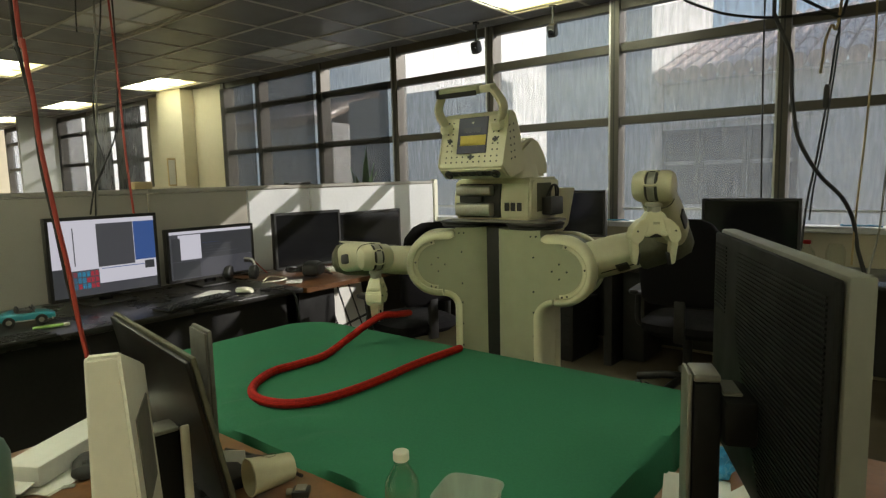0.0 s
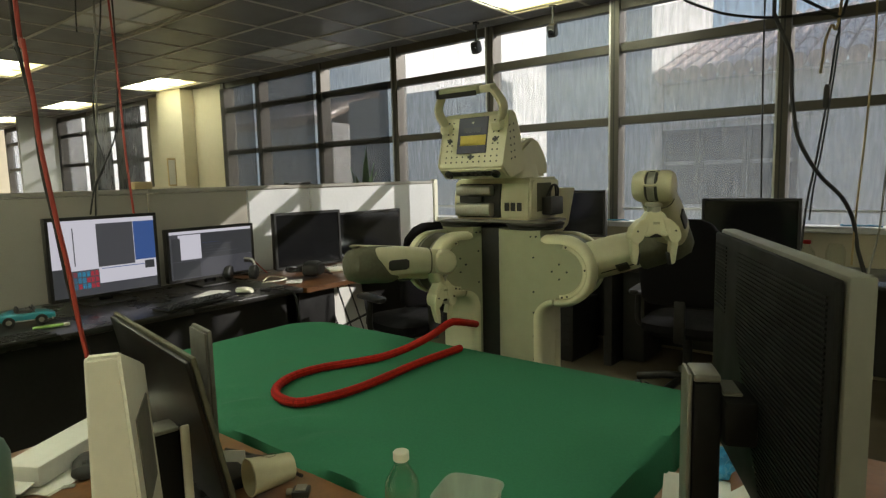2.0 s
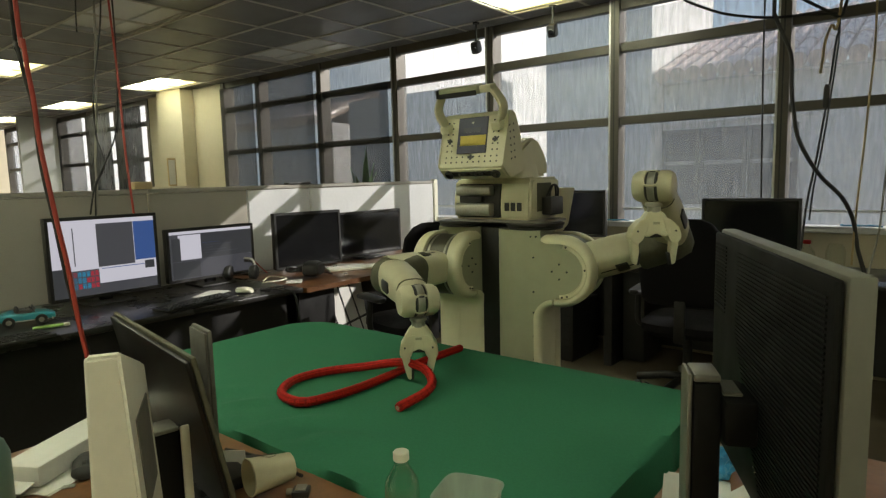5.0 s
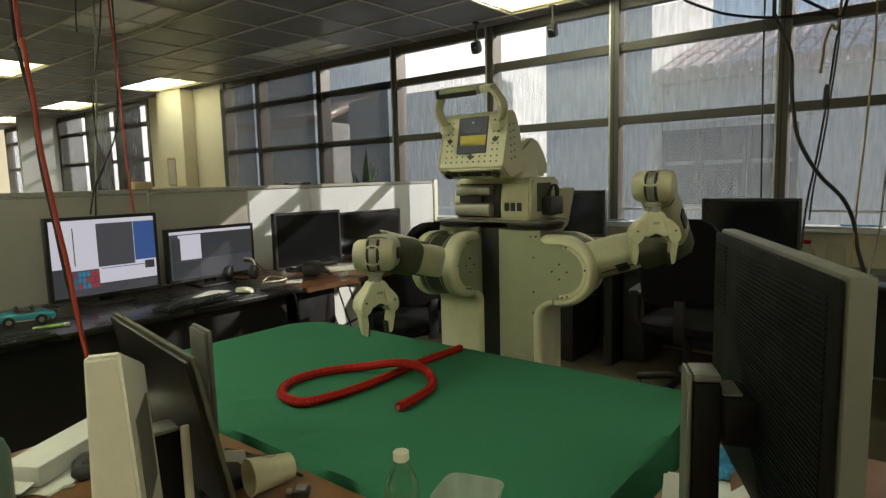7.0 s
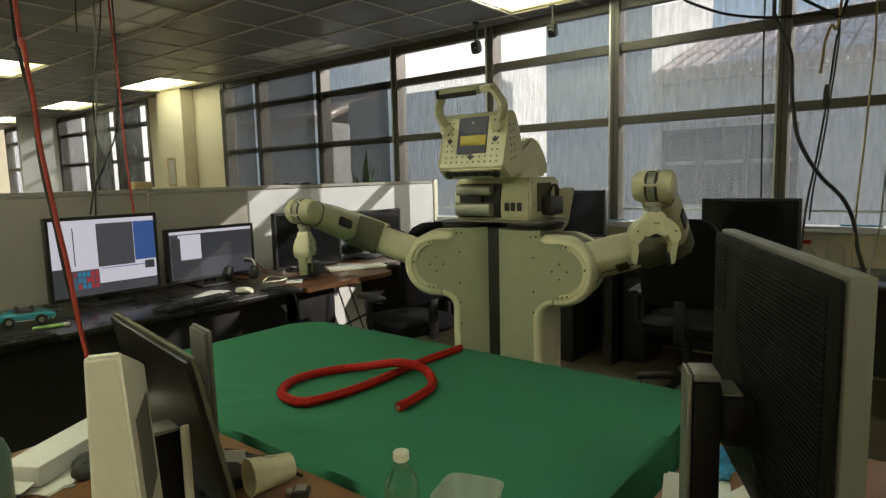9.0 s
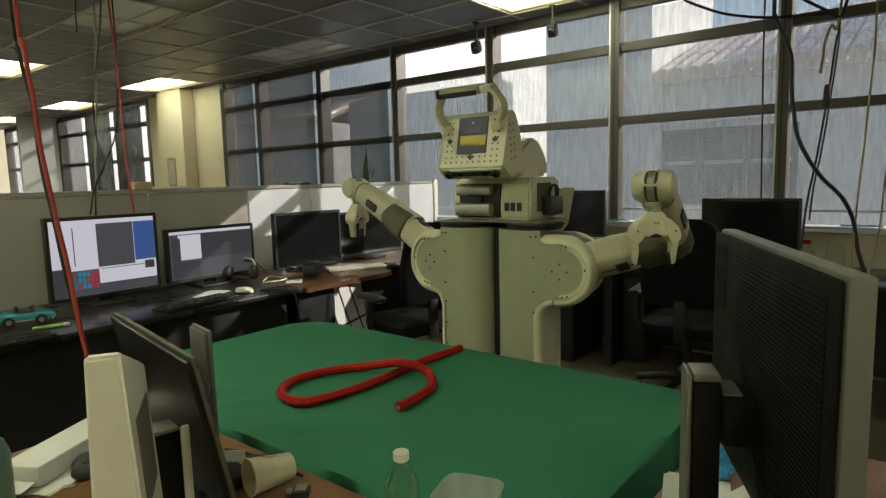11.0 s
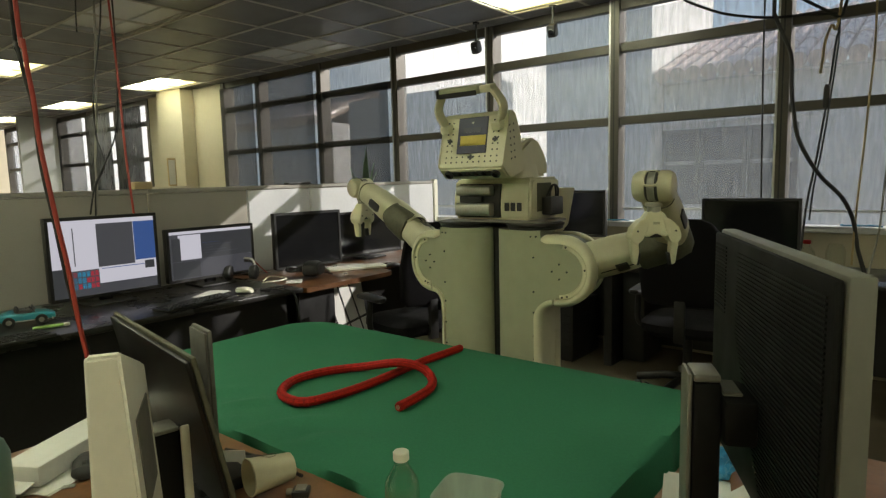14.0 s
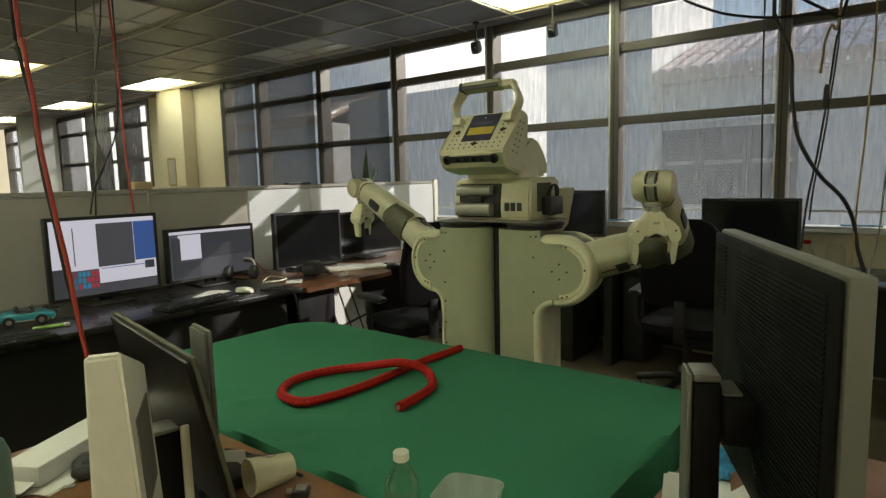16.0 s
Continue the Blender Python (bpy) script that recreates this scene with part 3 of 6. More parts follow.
def shoulder(robot, side):
    """The tall turret that turns about the vertical: two round shoulder rims with a dark drum between them, over a narrow leg."""
    top, bot = 0.150, -0.74
    neck = [(0.030, 0.114), (0.034, 0.124), (0.044, 0.1295), (0.06, 0.130)]
    disc = arc(0.10, 0.0, 0.130, 92, -98, 28)
    leg = arc(0.080, -0.182, 0.052, 92, 180, 10) + [(0.028, -0.32), (0.028, bot)]
    outer = [(0.030, 0.114)] + arc(0.10, 0.0, 0.112, 112, -98, 24) + leg
    body = [(-0.021, top), (0.028, top)] + outer + [(-0.021, bot)]
    bm = slab(body, -0.100, 0.100)
    # the inner side is a half round that runs on from the flat panels
    bm.faces.ensure_lookup_table()
    left = [f for f in bm.faces if len(f.verts) == 4 and all(v.co.x < -0.0205 for v in f.verts)]
    corner = {(round(v.co.y, 3), round(v.co.z, 3)): v for f in left for v in f.verts}
    bmesh.ops.delete(bm, geom=left, context="FACES_ONLY")
    hi, lo = [corner[(-0.1, top)]], [corner[(-0.1, bot)]]
    for i in range(1, 20):
        th = math.pi * i / 20
        hi.append(bm.verts.new((-0.021 - 0.146 * math.sin(th), -0.1 * math.cos(th), top)))
        lo.append(bm.verts.new((-0.021 - 0.146 * math.sin(th), -0.1 * math.cos(th), bot)))
    hi.append(corner[(0.1, top)])
    lo.append(corner[(0.1, bot)])
    for i in range(20):
        bm.faces.new((hi[i], hi[i + 1], lo[i + 1], lo[i]))
    bm.faces.new(hi)
    bm.faces.new(lo[::-1])
    ob = part("shoulder", bm, OLIVE, robot, smooth=30)
    for s in (-1, 1):
        part("shoulder_rim", rim(neck + disc, -0.026, 0.004, s * 0.058, s * 0.114, 0.024), CREAM, ob, "cream moulded rim", smooth=50)
        part("inner_lip", strip(arc(0.10, 0.0, 0.130, 80, -88, 24), -0.044, -0.0265, min(s * 0.1005, s * 0.106), max(s * 0.1005, s * 0.106)), CREAM, ob)
        part("leg_shell", rim(leg, -0.024, 0.005, s * 0.0005, s * 0.112, 0.022), CREAM, ob, "cream moulded leg cover", smooth=50)
    part("shoulder_drum", cyl(-0.0575, 0.0575, 0.124, "y", 40, 0.10, 0.0, 0.004), DRUM, ob, "dark metal shoulder drum")
    for s in (-1, 1):
        part("drum_band", cyl(min(s * 0.034, s * 0.042), max(s * 0.034, s * 0.042), 0.1265, "y", 40, 0.10, 0.0), METAL, ob)
    part("turret_cap", cyl(top + 0.001, top + 0.014, 0.106, "z", 40, -0.02, 0, 0.004), BLACK, ob)
    part("turret_ring", cyl(top + 0.0145, top + 0.024, 0.112, "z", 40, -0.02, 0, 0.003), DARK, ob)
    sc = None
    spots = [(0.10 + 0.028 * math.cos(a), 0.028 * math.sin(a)) for a in (0, 1.57, 3.14, 4.71)]
    spots += [(0.012, 0.128), (-0.008, 0.128), (0.002, 0.05), (0.002, -0.08), (0.002, -0.16), (0.002, -0.25), (0.002, -0.34), (0.002, -0.44), (0.002, -0.48)]
    lips = [(0.10 + 0.095 * math.cos(a), 0.095 * math.sin(a)) for a in (1.3, 0.1, -1.25, -1.45)]
    for sy in (-1, 1):
        for (x, z), d in [(p, 0.1015) for p in spots] + [(p, 0.1065) for p in lips]:
            me = part("screw", cyl(-0.003, 0.003, 0.0036, "y", 8), BLACK, ob, m=pose(x, sy * d, z)) if sc is None else new("screw", sc.data)
            if sc is None:
                sc = me
            else:
                me.parent = ob
                me.matrix_basis = pose(x, sy * d, z)
    return ob


def upper_arm(robot, side):
    ob = part("upper_arm", loft([(0.02, 0, 0, 0.064, 0.072, 3), (0.12, 0, 0, 0.062, 0.070, 3), (0.20, 0, 0, 0.061, 0.067, 3.4), (0.27, 0, -0.002, 0.059, 0.063, 3), (0.33, 0, -0.004, 0.052, 0.056, 2.6), (0.36, 0, -0.004, 0.04, 0.045, 2.4)], 32), ARMC, robot)
    # pale pointed flap over the upper side of the elbow sleeve
    up = -1 if side < 0 else 1
    bm = bmesh.new()
    rows = []
    for k in range(9):
        u = k / 8
        half = 62 * (1 - 0.75 * u ** 1.6)
        out = 0.074 + 0.003 * u
        ring = []
        for o in (out, out - 0.004):
            for q in range(9):
                a = radians(-half + 2 * half * q / 8)
                ring.append(bm.verts.new((0.262 + 0.175 * u, up * o * math.cos(a), o * 0.98 * math.sin(a))))
        rows.append(ring[:9] + ring[:8:-1])
    for r0, r1 in zip(rows, rows[1:]):
        for q in range(18):
            bm.faces.new((r0[q], r0[(q + 1) % 18], r1[(q + 1) % 18], r1[q]))
    bm.faces.new(rows[0])
    bm.faces.new(rows[-1][::-1])
    part("elbow_flap", bm, ARMC, ob, "pale pointed cover over the elbow")
    part("elbow_sleeve", loft([(0.272, 0, 0, 0.066, 0.071, 3.2), (0.285, 0, 0, 0.071, 0.076, 3.2), (0.40, 0, 0, 0.070, 0.074, 2.6), (0.445, 0, 0, 0.058, 0.062, 2.3), (0.462, 0, 0, 0.034, 0.036, 2)], 32), DARKO, ob, "dark olive elbow sleeve")
    for sy in (-1, 1):
        part("arm_seam", box(0.13, 0.272, sy * 0.0595 - 0.003, sy * 0.0595 + 0.003, -0.0025, 0.0025), BLACK, ob)
        part("vent_grille", box(0.19, 0.235, sy * 0.0605 - 0.003, sy * 0.0605 + 0.003, -0.022, 0.026, 0.003, 1), BLACK, ob)
        for k in range(5):
            part("grille_slat", box(0.194 + k * 0.008, 0.197 + k * 0.008, sy * 0.0645 - 0.0015, sy * 0.0645 + 0.0015, -0.018, 0.022), DARKO, ob)
    return ob


def forearm(robot):
    """From the elbow at the origin to the wrist joint at 0.321 m."""
    ob = part("forearm", loft([(-0.045, 0, 0.005, 0.035, 0.035, 2.2), (-0.02, 0, 0.006, 0.052, 0.055, 2.6), (0.05, 0, 0.006, 0.058, 0.062, 3), (0.15, 0, 0.008, 0.056, 0.058, 3), (0.25, 0, 0.006, 0.052, 0.050, 2.8), (0.30, 0, 0.0, 0.050, 0.048, 2.6), (0.335, 0, 0.0, 0.046, 0.044, 2.3), (0.365, 0, 0.0, 0.030, 0.030, 2.1)], 32), ARMC, robot)
    for sy in (-1, 1):
        part("forearm_recess", loft([(0.09, sy * 0.057, 0.0, 0.004, 0.014, 4), (0.10, sy * 0.0585, 0.0, 0.004, 0.020, 4), (0.16, sy * 0.0575, 0.002, 0.004, 0.020, 4), (0.17, sy * 0.056, 0.002, 0.004, 0.014, 4)], 16), DARK, ob)
    part("forearm_band", loft([(0.262, 0, 0.005, 0.0535, 0.0515, 2.8), (0.266, 0, 0.005, 0.0535, 0.0515, 2.8)], 32), DARKO, ob)
    part("wrist_wheel", cyl(-0.020, 0.020, 0.0495, "y", 28, 0.321, 0.0, 0.004), DARK, ob, "dark wrist pulley with a metal strap")
    part("wheel_strap", cyl(-0.012, 0.012, 0.0508, "y", 28, 0.321, 0.0, 0.002), METAL, ob)
    for a in (-10, 60):
        part("strap_slot", box(-0.004, 0.004, -0.008, 0.008, 0.0500, 0.0516), BLACK, ob, m=Matrix.Translation((0.321, 0, 0)) @ rot3("Y", a))
    for sy in (-1, 1):
        part("wheel_cap", loft([(sy * 0.021, 0.321, 0, 0.050, 0.050, 2), (sy * 0.046, 0.321, 0, 0.049, 0.049, 2), (sy * 0.060, 0.321, 0, 0.040, 0.040, 2), (sy * 0.065, 0.321, 0, 0.022, 0.022, 2)], 28, "y"), ARMC, ob)
    return ob


def gripper(robot):
    """Wrist at the origin, fingers toward +x."""
    ob = part("wrist", loft([(0.02, 0, 0, 0.020, 0.020, 2), (0.050, 0, 0, 0.020, 0.020, 2), (0.052, 0, 0, 0.026, 0.026, 2), (0.062, 0, 0, 0.026, 0.026, 2), (0.064, 0, 0, 0.021, 0.021, 2), (0.088, 0, 0, 0.021, 0.021, 2)], 20), METAL, robot)
    for a in range(4):
        part("wrist_slot", box(0.034, 0.048, -0.006, 0.006, 0.0185, 0.0212, 0.001, 1), BLACK, ob, m=rot3("X", 45 + 90 * a))
    pal = slab([(0.066, -0.020), (0.074, -0.028), (0.104, -0.046), (0.136, -0.048), (0.146, -0.026), (0.134, 0.0), (0.146, 0.026), (0.136, 0.048), (0.104, 0.046), (0.074, 0.028), (0.066, 0.020)], -0.029, 0.029)
    bmesh.ops.transform(pal, matrix=Matrix.Rotation(radians(90), 4, "X"), verts=pal.verts)
    for v in pal.verts:      # thinner towards the wrist
        v.co.z *= 0.70 + 0.30 * min(1.0, (v.co.x - 0.066) / 0.05)
    bmesh.ops.bevel(pal, geom=list(pal.edges), offset=0.003, segments=2, affect="EDGES", clamp_overlap=True)
    bmesh.ops.translate(pal, verts=pal.verts, vec=(0.012, 0, 0))
    part("palm", pal, CREAM, ob, "cream faceted gripper palm", smooth=25)
    part("palm_core", box(0.11, 0.160, -0.022, 0.022, -0.020, 0.020, 0.003, 1), DARK, ob)
    for s in (-1, 1):
        part("palm_plate", box(0.110, 0.118, -0.010, 0.010, s * 0.0285 - 0.001, s * 0.0272 + 0.001), OLIVE, ob)
    return ob


def finger(robot, s):
    """A faceted knuckle shell that overlaps the palm, and a straight tip under it. Origin at the knuckle's pivot."""
    f = slab([(-0.014, -0.014), (-0.008, 0.012), (0.022, 0.033), (0.050, 0.037), (0.066, 0.030), (0.072, 0.012), (0.058, 0.000), (0.026, -0.010)], -0.033, 0.033)
    for v in f.verts:        # the shell narrows to both ends
        v.co.y *= 0.78 + 0.22 * math.sin(math.pi * min(max((v.co.x + 0.014) / 0.086, 0), 1))
    bmesh.ops.transform(f, matrix=Matrix.Diagonal((1, 1, s, 1)), verts=f.verts)
    bmesh.ops.transform(f, matrix=Matrix.Rotation(radians(90), 4, "X"), verts=f.verts)
    bmesh.ops.bevel(f, geom=list(f.edges), offset=0.003, segments=2, affect="EDGES", clamp_overlap=True)
    ob = part("gripper_finger", f, CREAM, robot, smooth=25)
    tip = slab([(0.052, 0.014), (0.062, 0.031), (0.088, 0.024), (0.128, 0.012), (0.136, 0.008), (0.136, -0.001), (0.096, -0.001), (0.066, 0.006)], -0.015, 0.015)
    bmesh.ops.transform(tip, matrix=Matrix.Diagonal((1, 1, s, 1)), verts=tip.verts)
    bmesh.ops.transform(tip, matrix=Matrix.Rotation(radians(90), 4, "X"), verts=tip.verts)
    bmesh.ops.bevel(tip, geom=list(tip.edges), offset=0.002, segments=2, affect="EDGES", clamp_overlap=True)
    part("fingertip", tip, CREAM, ob, smooth=25)
    part("finger_pad", box(0.098, 0.137, min(0.0012 * s, 0.008 * s), max(0.0012 * s, 0.008 * s), -0.013, 0.013, 0.002, 1), DARK, ob, "dark rubber fingertip pad")
    for z in (-1, 1):
        part("knuckle_screw", cyl(z * 0.0325 - 0.002, z * 0.0325 + 0.002, 0.003, "z", 8, 0.030, -0.020 * s), BLACK, ob)
    return ob


def head(robot):
    """Sensor head: sloping face plate with rows of holes, lens strip below, a carrying frame with a depth sensor on top. Origin at the tilt axis."""
    prof = [(-0.03, -0.045), (0.070, -0.050), (0.090, -0.042), (0.120, 0.002), (0.112, 0.012), (0.030, 0.185), (0.012, 0.192), (-0.020, 0.182), (-0.038, 0.10)]
    bm = slab(prof, -0.150, 0.150)
    bmesh.ops.bevel(bm, geom=list(bm.edges), offset=0.012, segments=3, affect="EDGES", clamp_overlap=True)
    ob = part("head", bm, CREAM, robot, smooth=35)
    # face frame: u across, v up the slope
    sl = math.atan2(0.175, -0.082)
    up = Vector((math.cos(sl), 0, math.sin(sl)))
    nrm = Vector((math.sin(sl), 0, -math.cos(sl)))
    base = Vector((0.112, 0, 0.010))
    F = Matrix(((0, up.x, nrm.x, base.x), (1, 0, 0, base.y), (0, up.z, nrm.z, base.z), (0, 0, 0, 1)))
    # local: x across (robot left +), y up the slope, z out of the face
    p = box(-0.068, 0.068, 0.048, 0.186, 0.0005, 0.004, 0.0015, 1)
    part("face_panel", p, NAVY, ob, "dark blue label panel", m=F)
    part("yellow_label", box(-0.056, 0.064, 0.078, 0.116, 0.0045, 0.0055), YELLOW, ob, "yellow warning label", m=F)
    part("label_mark", box(-0.064, -0.052, 0.080, 0.112, 0.006, 0.0065), NAVY, ob, m=F)
    for k in range(2):
        part("status_window", box(-0.040 + k * 0.042, -0.002 + k * 0.042, 0.128, 0.146, 0.0045, 0.006), SCREEND, ob, m=F)
    part("panel_screw", cyl(0.004, 0.006, 0.004, "z", 10, 0.0, 0.164), PAPER, ob, m=F)
    hole = None
    spots = [(-0.117 + i * 0.026, 0.016) for i in range(10)] + [(-0.117 + i * 0.026, 0.036) for i in range(10)]
    spots += [(sx * (0.094 + 0.022 * c), 0.06 + 0.022 * r) for sx in (-1, 1) for c in range(2) for r in range(6) if not (r == 2 and c == 0)]
    for x, y in spots:
        if hole is None:
            hole = part("peg_hole", cyl(0.0, 0.0012, 0.0036, "z", 8), BLACK, ob, m=F @ pose(x, y, 0))
        else:
            h = new("peg_hole", hole.data)
            h.parent = ob
            h.matrix_basis = F @ pose(x, y, 0)
    for x, y in ((-0.104, 0.098), (0.104, 0.098), (0.0, 0.034)):
        bm = add_box(bmesh.new(), -0.011, 0.011, -0.0045, 0.0045, 0.0015, 0.004)
        add_box(bm, -0.0045, 0.0045, -0.010, -0.0047, 0.0015, 0.004)
        add_box(bm, -0.0045, 0.0045, 0.0047, 0.010, 0.0015, 0.004)
        part("cross_mark", bm, BLACK, ob, m=F @ pose(x, y, 0))
    for sy in (-1, 1):
        for i in range(6):
            for k in range(2):
                h = new("peg_hole", hole.data)
                h.parent = ob
                h.matrix_basis = pose(0.0 + k * 0.025 - i * 0.004 + 0.03, sy * 0.1505, 0.02 + i * 0.024, -90 * sy, 0, 0)
    nx, nz = 0.826, -0.563
    G = Matrix(((0, -nz, nx, 0.1050), (1, 0, 0, 0), (0, nx, nz, -0.0200), (0, 0, 0, 1)))   # across, up, out of the lower lip
    part("lens_strip", box(-0.098, 0.098, -0.013, 0.013, 0.0005, 0.003, 0.001, 1), DARK, ob, m=G)
    for x in (-0.108, 0.108):
        part("camera_lens", cyl(-0.004, 0.012, 0.018, "z", 20, x, 0.0, 0.003), BLACK, ob, "round black camera lens", m=G)
        part("lens_front", cyl(0.0121, 0.0131, 0.011, "z", 16, x, 0.0), LENS, ob, m=G)
    for x in (-0.055, -0.018, 0.018, 0.055):
        part("small_lens", cyl(0.003, 0.006, 0.010, "z", 12, x, 0.0, 0.002), LENS, ob, m=G)
    # carrying frame on the upper corners with the depth sensor
    for sy in (-1, 1):
        pts = [Vector((0.055, sy * 0.118, 0.145)), Vector((0.062, sy * 0.142, 0.190)), Vector((0.062, sy * 0.146, 0.225)), Vector((0.055, sy * 0.118, 0.272)), Vector((0.052, sy * 0.108, 0.282))]
        path = [(p.y, p.z) for p in smooth_path(pts, 5)]  # across, up
        bm = strip([(y, z) for y, z in path], -0.006, 0.006, -0.024, 0.024)
        bmesh.ops.transform(bm, matrix=Matrix(((0, 1, 0, 0.055), (1, 0, 0, 0), (0, 0, 1, 0), (0, 0, 0, 1))), verts=bm.verts)
        part("frame_arm", bm, CREAM, ob)
        part("bracket", box(0.030, 0.080, sy * 0.118 - 0.020, sy * 0.118 + 0.020, 0.132, 0.160, 0.004), CREAM, ob)
    part("sensor_bar", box(0.040, 0.090, -0.108, 0.070, 0.266, 0.300, 0.007), OLIVE, ob, "depth sensor bar")
    part("sensor_face", box(0.0905, 0.094, -0.104, 0.066, 0.264, 0.282, 0.001, 1), BLACK, ob)
    part("sensor_mount", box(0.040, 0.080, 0.072, 0.122, 0.268, 0.294, 0.005), CREAM, ob)
    part("sensor_end", box(0.038, 0.092, -0.122, -0.1085, 0.266, 0.298, 0.004), BLACK, ob)
    return ob


def shroud(robot):
    bm = slab([(-0.175, -0.055), (0.05, -0.055), (0.05, 0.05), (-0.035, 0.098), (-0.095, 0.098), (-0.150, 0.045), (-0.175, 0.0)], -0.118, 0.122)
    bmesh.ops.bevel(bm, geom=list(bm.edges), offset=0.014, segments=3, affect="EDGES", clamp_overlap=True)
    part("neck_shroud", bm, CREAM, robot, m=pose(-0.01, 0, SH + 0.405), smooth=35)


def build_robot():
    r = thing("robot", "cream two-armed research robot standing behind the table", "robot", ROBOT_M)
    # base under the table
    part("base", loft([(0.03, 0, 0, 0.30, 0.32, 6), (0.06, 0, 0, 0.335, 0.335, 8), (0.20, 0, 0, 0.335, 0.335, 8), (0.30, -0.02, 0, 0.30, 0.32, 6)], 48, "z"), CREAM, r, m=pose(0.05, 0, 0))
    for sx in (-0.18, 0.27):
        for sy in (-0.22, 0.22):
            part("caster", cyl(-0.025, 0.025, 0.055, "y", 20, 0, 0, 0.008), BLACK, r, m=pose(sx, sy, 0.055))
    part("torso_column", box(-0.20, -0.04, -0.15, 0.15, 0.25, SH + 0.16, 0.02), DARK, r)
    part("centre_slot", box(-0.055, 0.01, -0.085, 0.085, 0.3, SH + 0.15, 0.004), BLACK, r)
    part("back_cover", loft([(0.3, -0.22, 0, 0.10, 0.13, 4), (SH + 0.1, -0.22, 0, 0.10, 0.13, 4), (SH + 0.15, -0.22, 0, 0.10, 0.17, 4), (SH + 0.30, -0.25, 0.02, 0.08, 0.17, 4)], 32, "z"), CREAM, r)
    part("base_post", box(-0.27, -0.22, 0.09, 0.135, 0.25, 0.72, 0.008), CREAM, r)
    # plate over the shoulders
    part("shoulder_plate", loft([(SH + 0.1745, -0.06, 0, 0.13, 0.235, 4), (SH + 0.182, -0.06, 0, 0.13, 0.235, 4)], 48, "z"), STEEL, r, "brushed metal plate over the shoulders")
    # sensor box under the head, with the tilting scanner in its mouth
    bm = slab([(-0.20, -0.012), (0.055, -0.012), (0.060, 0.05), (0.045, 0.140), (0.025, 0.152), (-0.17, 0.152)], -0.190, 0.178)
    bmesh.ops.bevel(bm, geom=list(bm.edges), offset=0.012, segments=3, affect="EDGES", clamp_overlap=True)
    bx = part("sensor_box", bm, CREAM, r, m=pose(0, 0, SH + 0.196), smooth=35)
    part("mouth", box(0.035, 0.063, -0.155, 0.045, -0.004, 0.130, 0.006), BLACK, bx)
    for z, fx, hh in ((0.028, 0.072, 0.026), (0.104, 0.064, 0.021)):
        part("scanner_roll", loft([(-0.160, fx - 0.012, z, 0.018, hh * 0.8, 3), (-0.155, fx - 0.006, z, 0.026, hh, 3.4), (0.010, fx - 0.006, z, 0.026, hh, 3.4), (0.016, fx - 0.012, z, 0.018, hh * 0.8, 3)], 24, "y"), METAL, bx, "brushed metal tilting scanner housing")
    part("scanner_head", box(0.062, 0.082, -0.10, -0.03, 0.055, 0.082, 0.006), DARK, bx)
    part("nameplate", box(0.0605, 0.0625, 0.052, 0.150, 0.012, 0.070, 0.001, 1), CREAM, bx)
    for y0 in (0.066, 0.094, 0.122):
        part("mark_bar", box(0.063, 0.0637, y0, y0 + 0.021, 0.024, 0.056), DARK, bx)
    part("side_panel", box(-0.10, 0.01, 0.1785, 0.182, 0.02, 0.13, 0.002, 1), DARKO, bx)
    part("computer_box", box(-0.12, -0.02, 0.1825, 0.225, 0.005, 0.075, 0.006), BLACK, bx, "black box strapped to the side")
    for k in range(2):
        part("cable", tube([(-0.06 + 0.02 * k, 0.19, 0.07), (-0.08, 0.20, 0.12), (-0.12 - 0.02 * k, 0.19, 0.10), (-0.14, 0.18, 0.02)], 0.004, 6, 5), CABLEK, bx)
    # neck shroud behind the head
    shroud(r)
    part("neck", loft([(0.345, -0.03, 0, 0.11, 0.13, 4), (0.40, -0.03, 0, 0.10, 0.125, 4)], 32, "z"), CREAM, r, m=pose(0, 0, SH))
    parts = {"head": head(r)}
    for side, key in ((-1, "r"), (1, "l")):
        parts[key] = [shoulder(r, side), upper_arm(r, side), forearm(r), gripper(r), finger(r, 1), finger(r, -1)]
    return r, parts


def rot3(axis, deg):
    return Matrix.Rotation(radians(deg), 4, axis)


def arm_poses(side, pan, lift, roll, flex, twist, spread):
    """Poses, in the robot's space, of the six links of one arm. The gripper hangs straight down, turned by twist about the vertical."""
    a = Matrix.Translation((0, 0.188 * side, SH)) @ rot3("Z", pan)
    b = a @ Matrix.Translation((0.1, 0, 0)) @ rot3("Y", lift)
    c = b @ rot3("X", roll)
    d = c @ Matrix.Translation((0.4, 0, 0)) @ rot3("Y", flex)
    w = d @ Vector((0.321, 0, 0))
    x = (d.to_3x3() @ Vector((1, 0, 0))).normalized()
    # forearm upright: its wheel's axle lies level
    y = Vector((0, 0, 1)).cross(x).normalized()
    z = x.cross(y)
    e = Matrix.Translation(d.translation) @ Matrix((x, y, z)).transposed().to_4x4()
    g = Matrix.Translation(w) @ rot3("Z", twist) @ rot3("Y", 90)
    o = (spread + 15) / 41       # 0 shut on the rope, 1 open
    f1 = g @ Matrix.Translation((0.112, -0.018 - 0.009 * o, 0)) @ rot3("Z", -5 * o)
    f2 = g @ Matrix.Translation((0.112, 0.018 + 0.009 * o, 0)) @ rot3("Z", 5 * o)
    return [a, c, e, g, f1, f2]


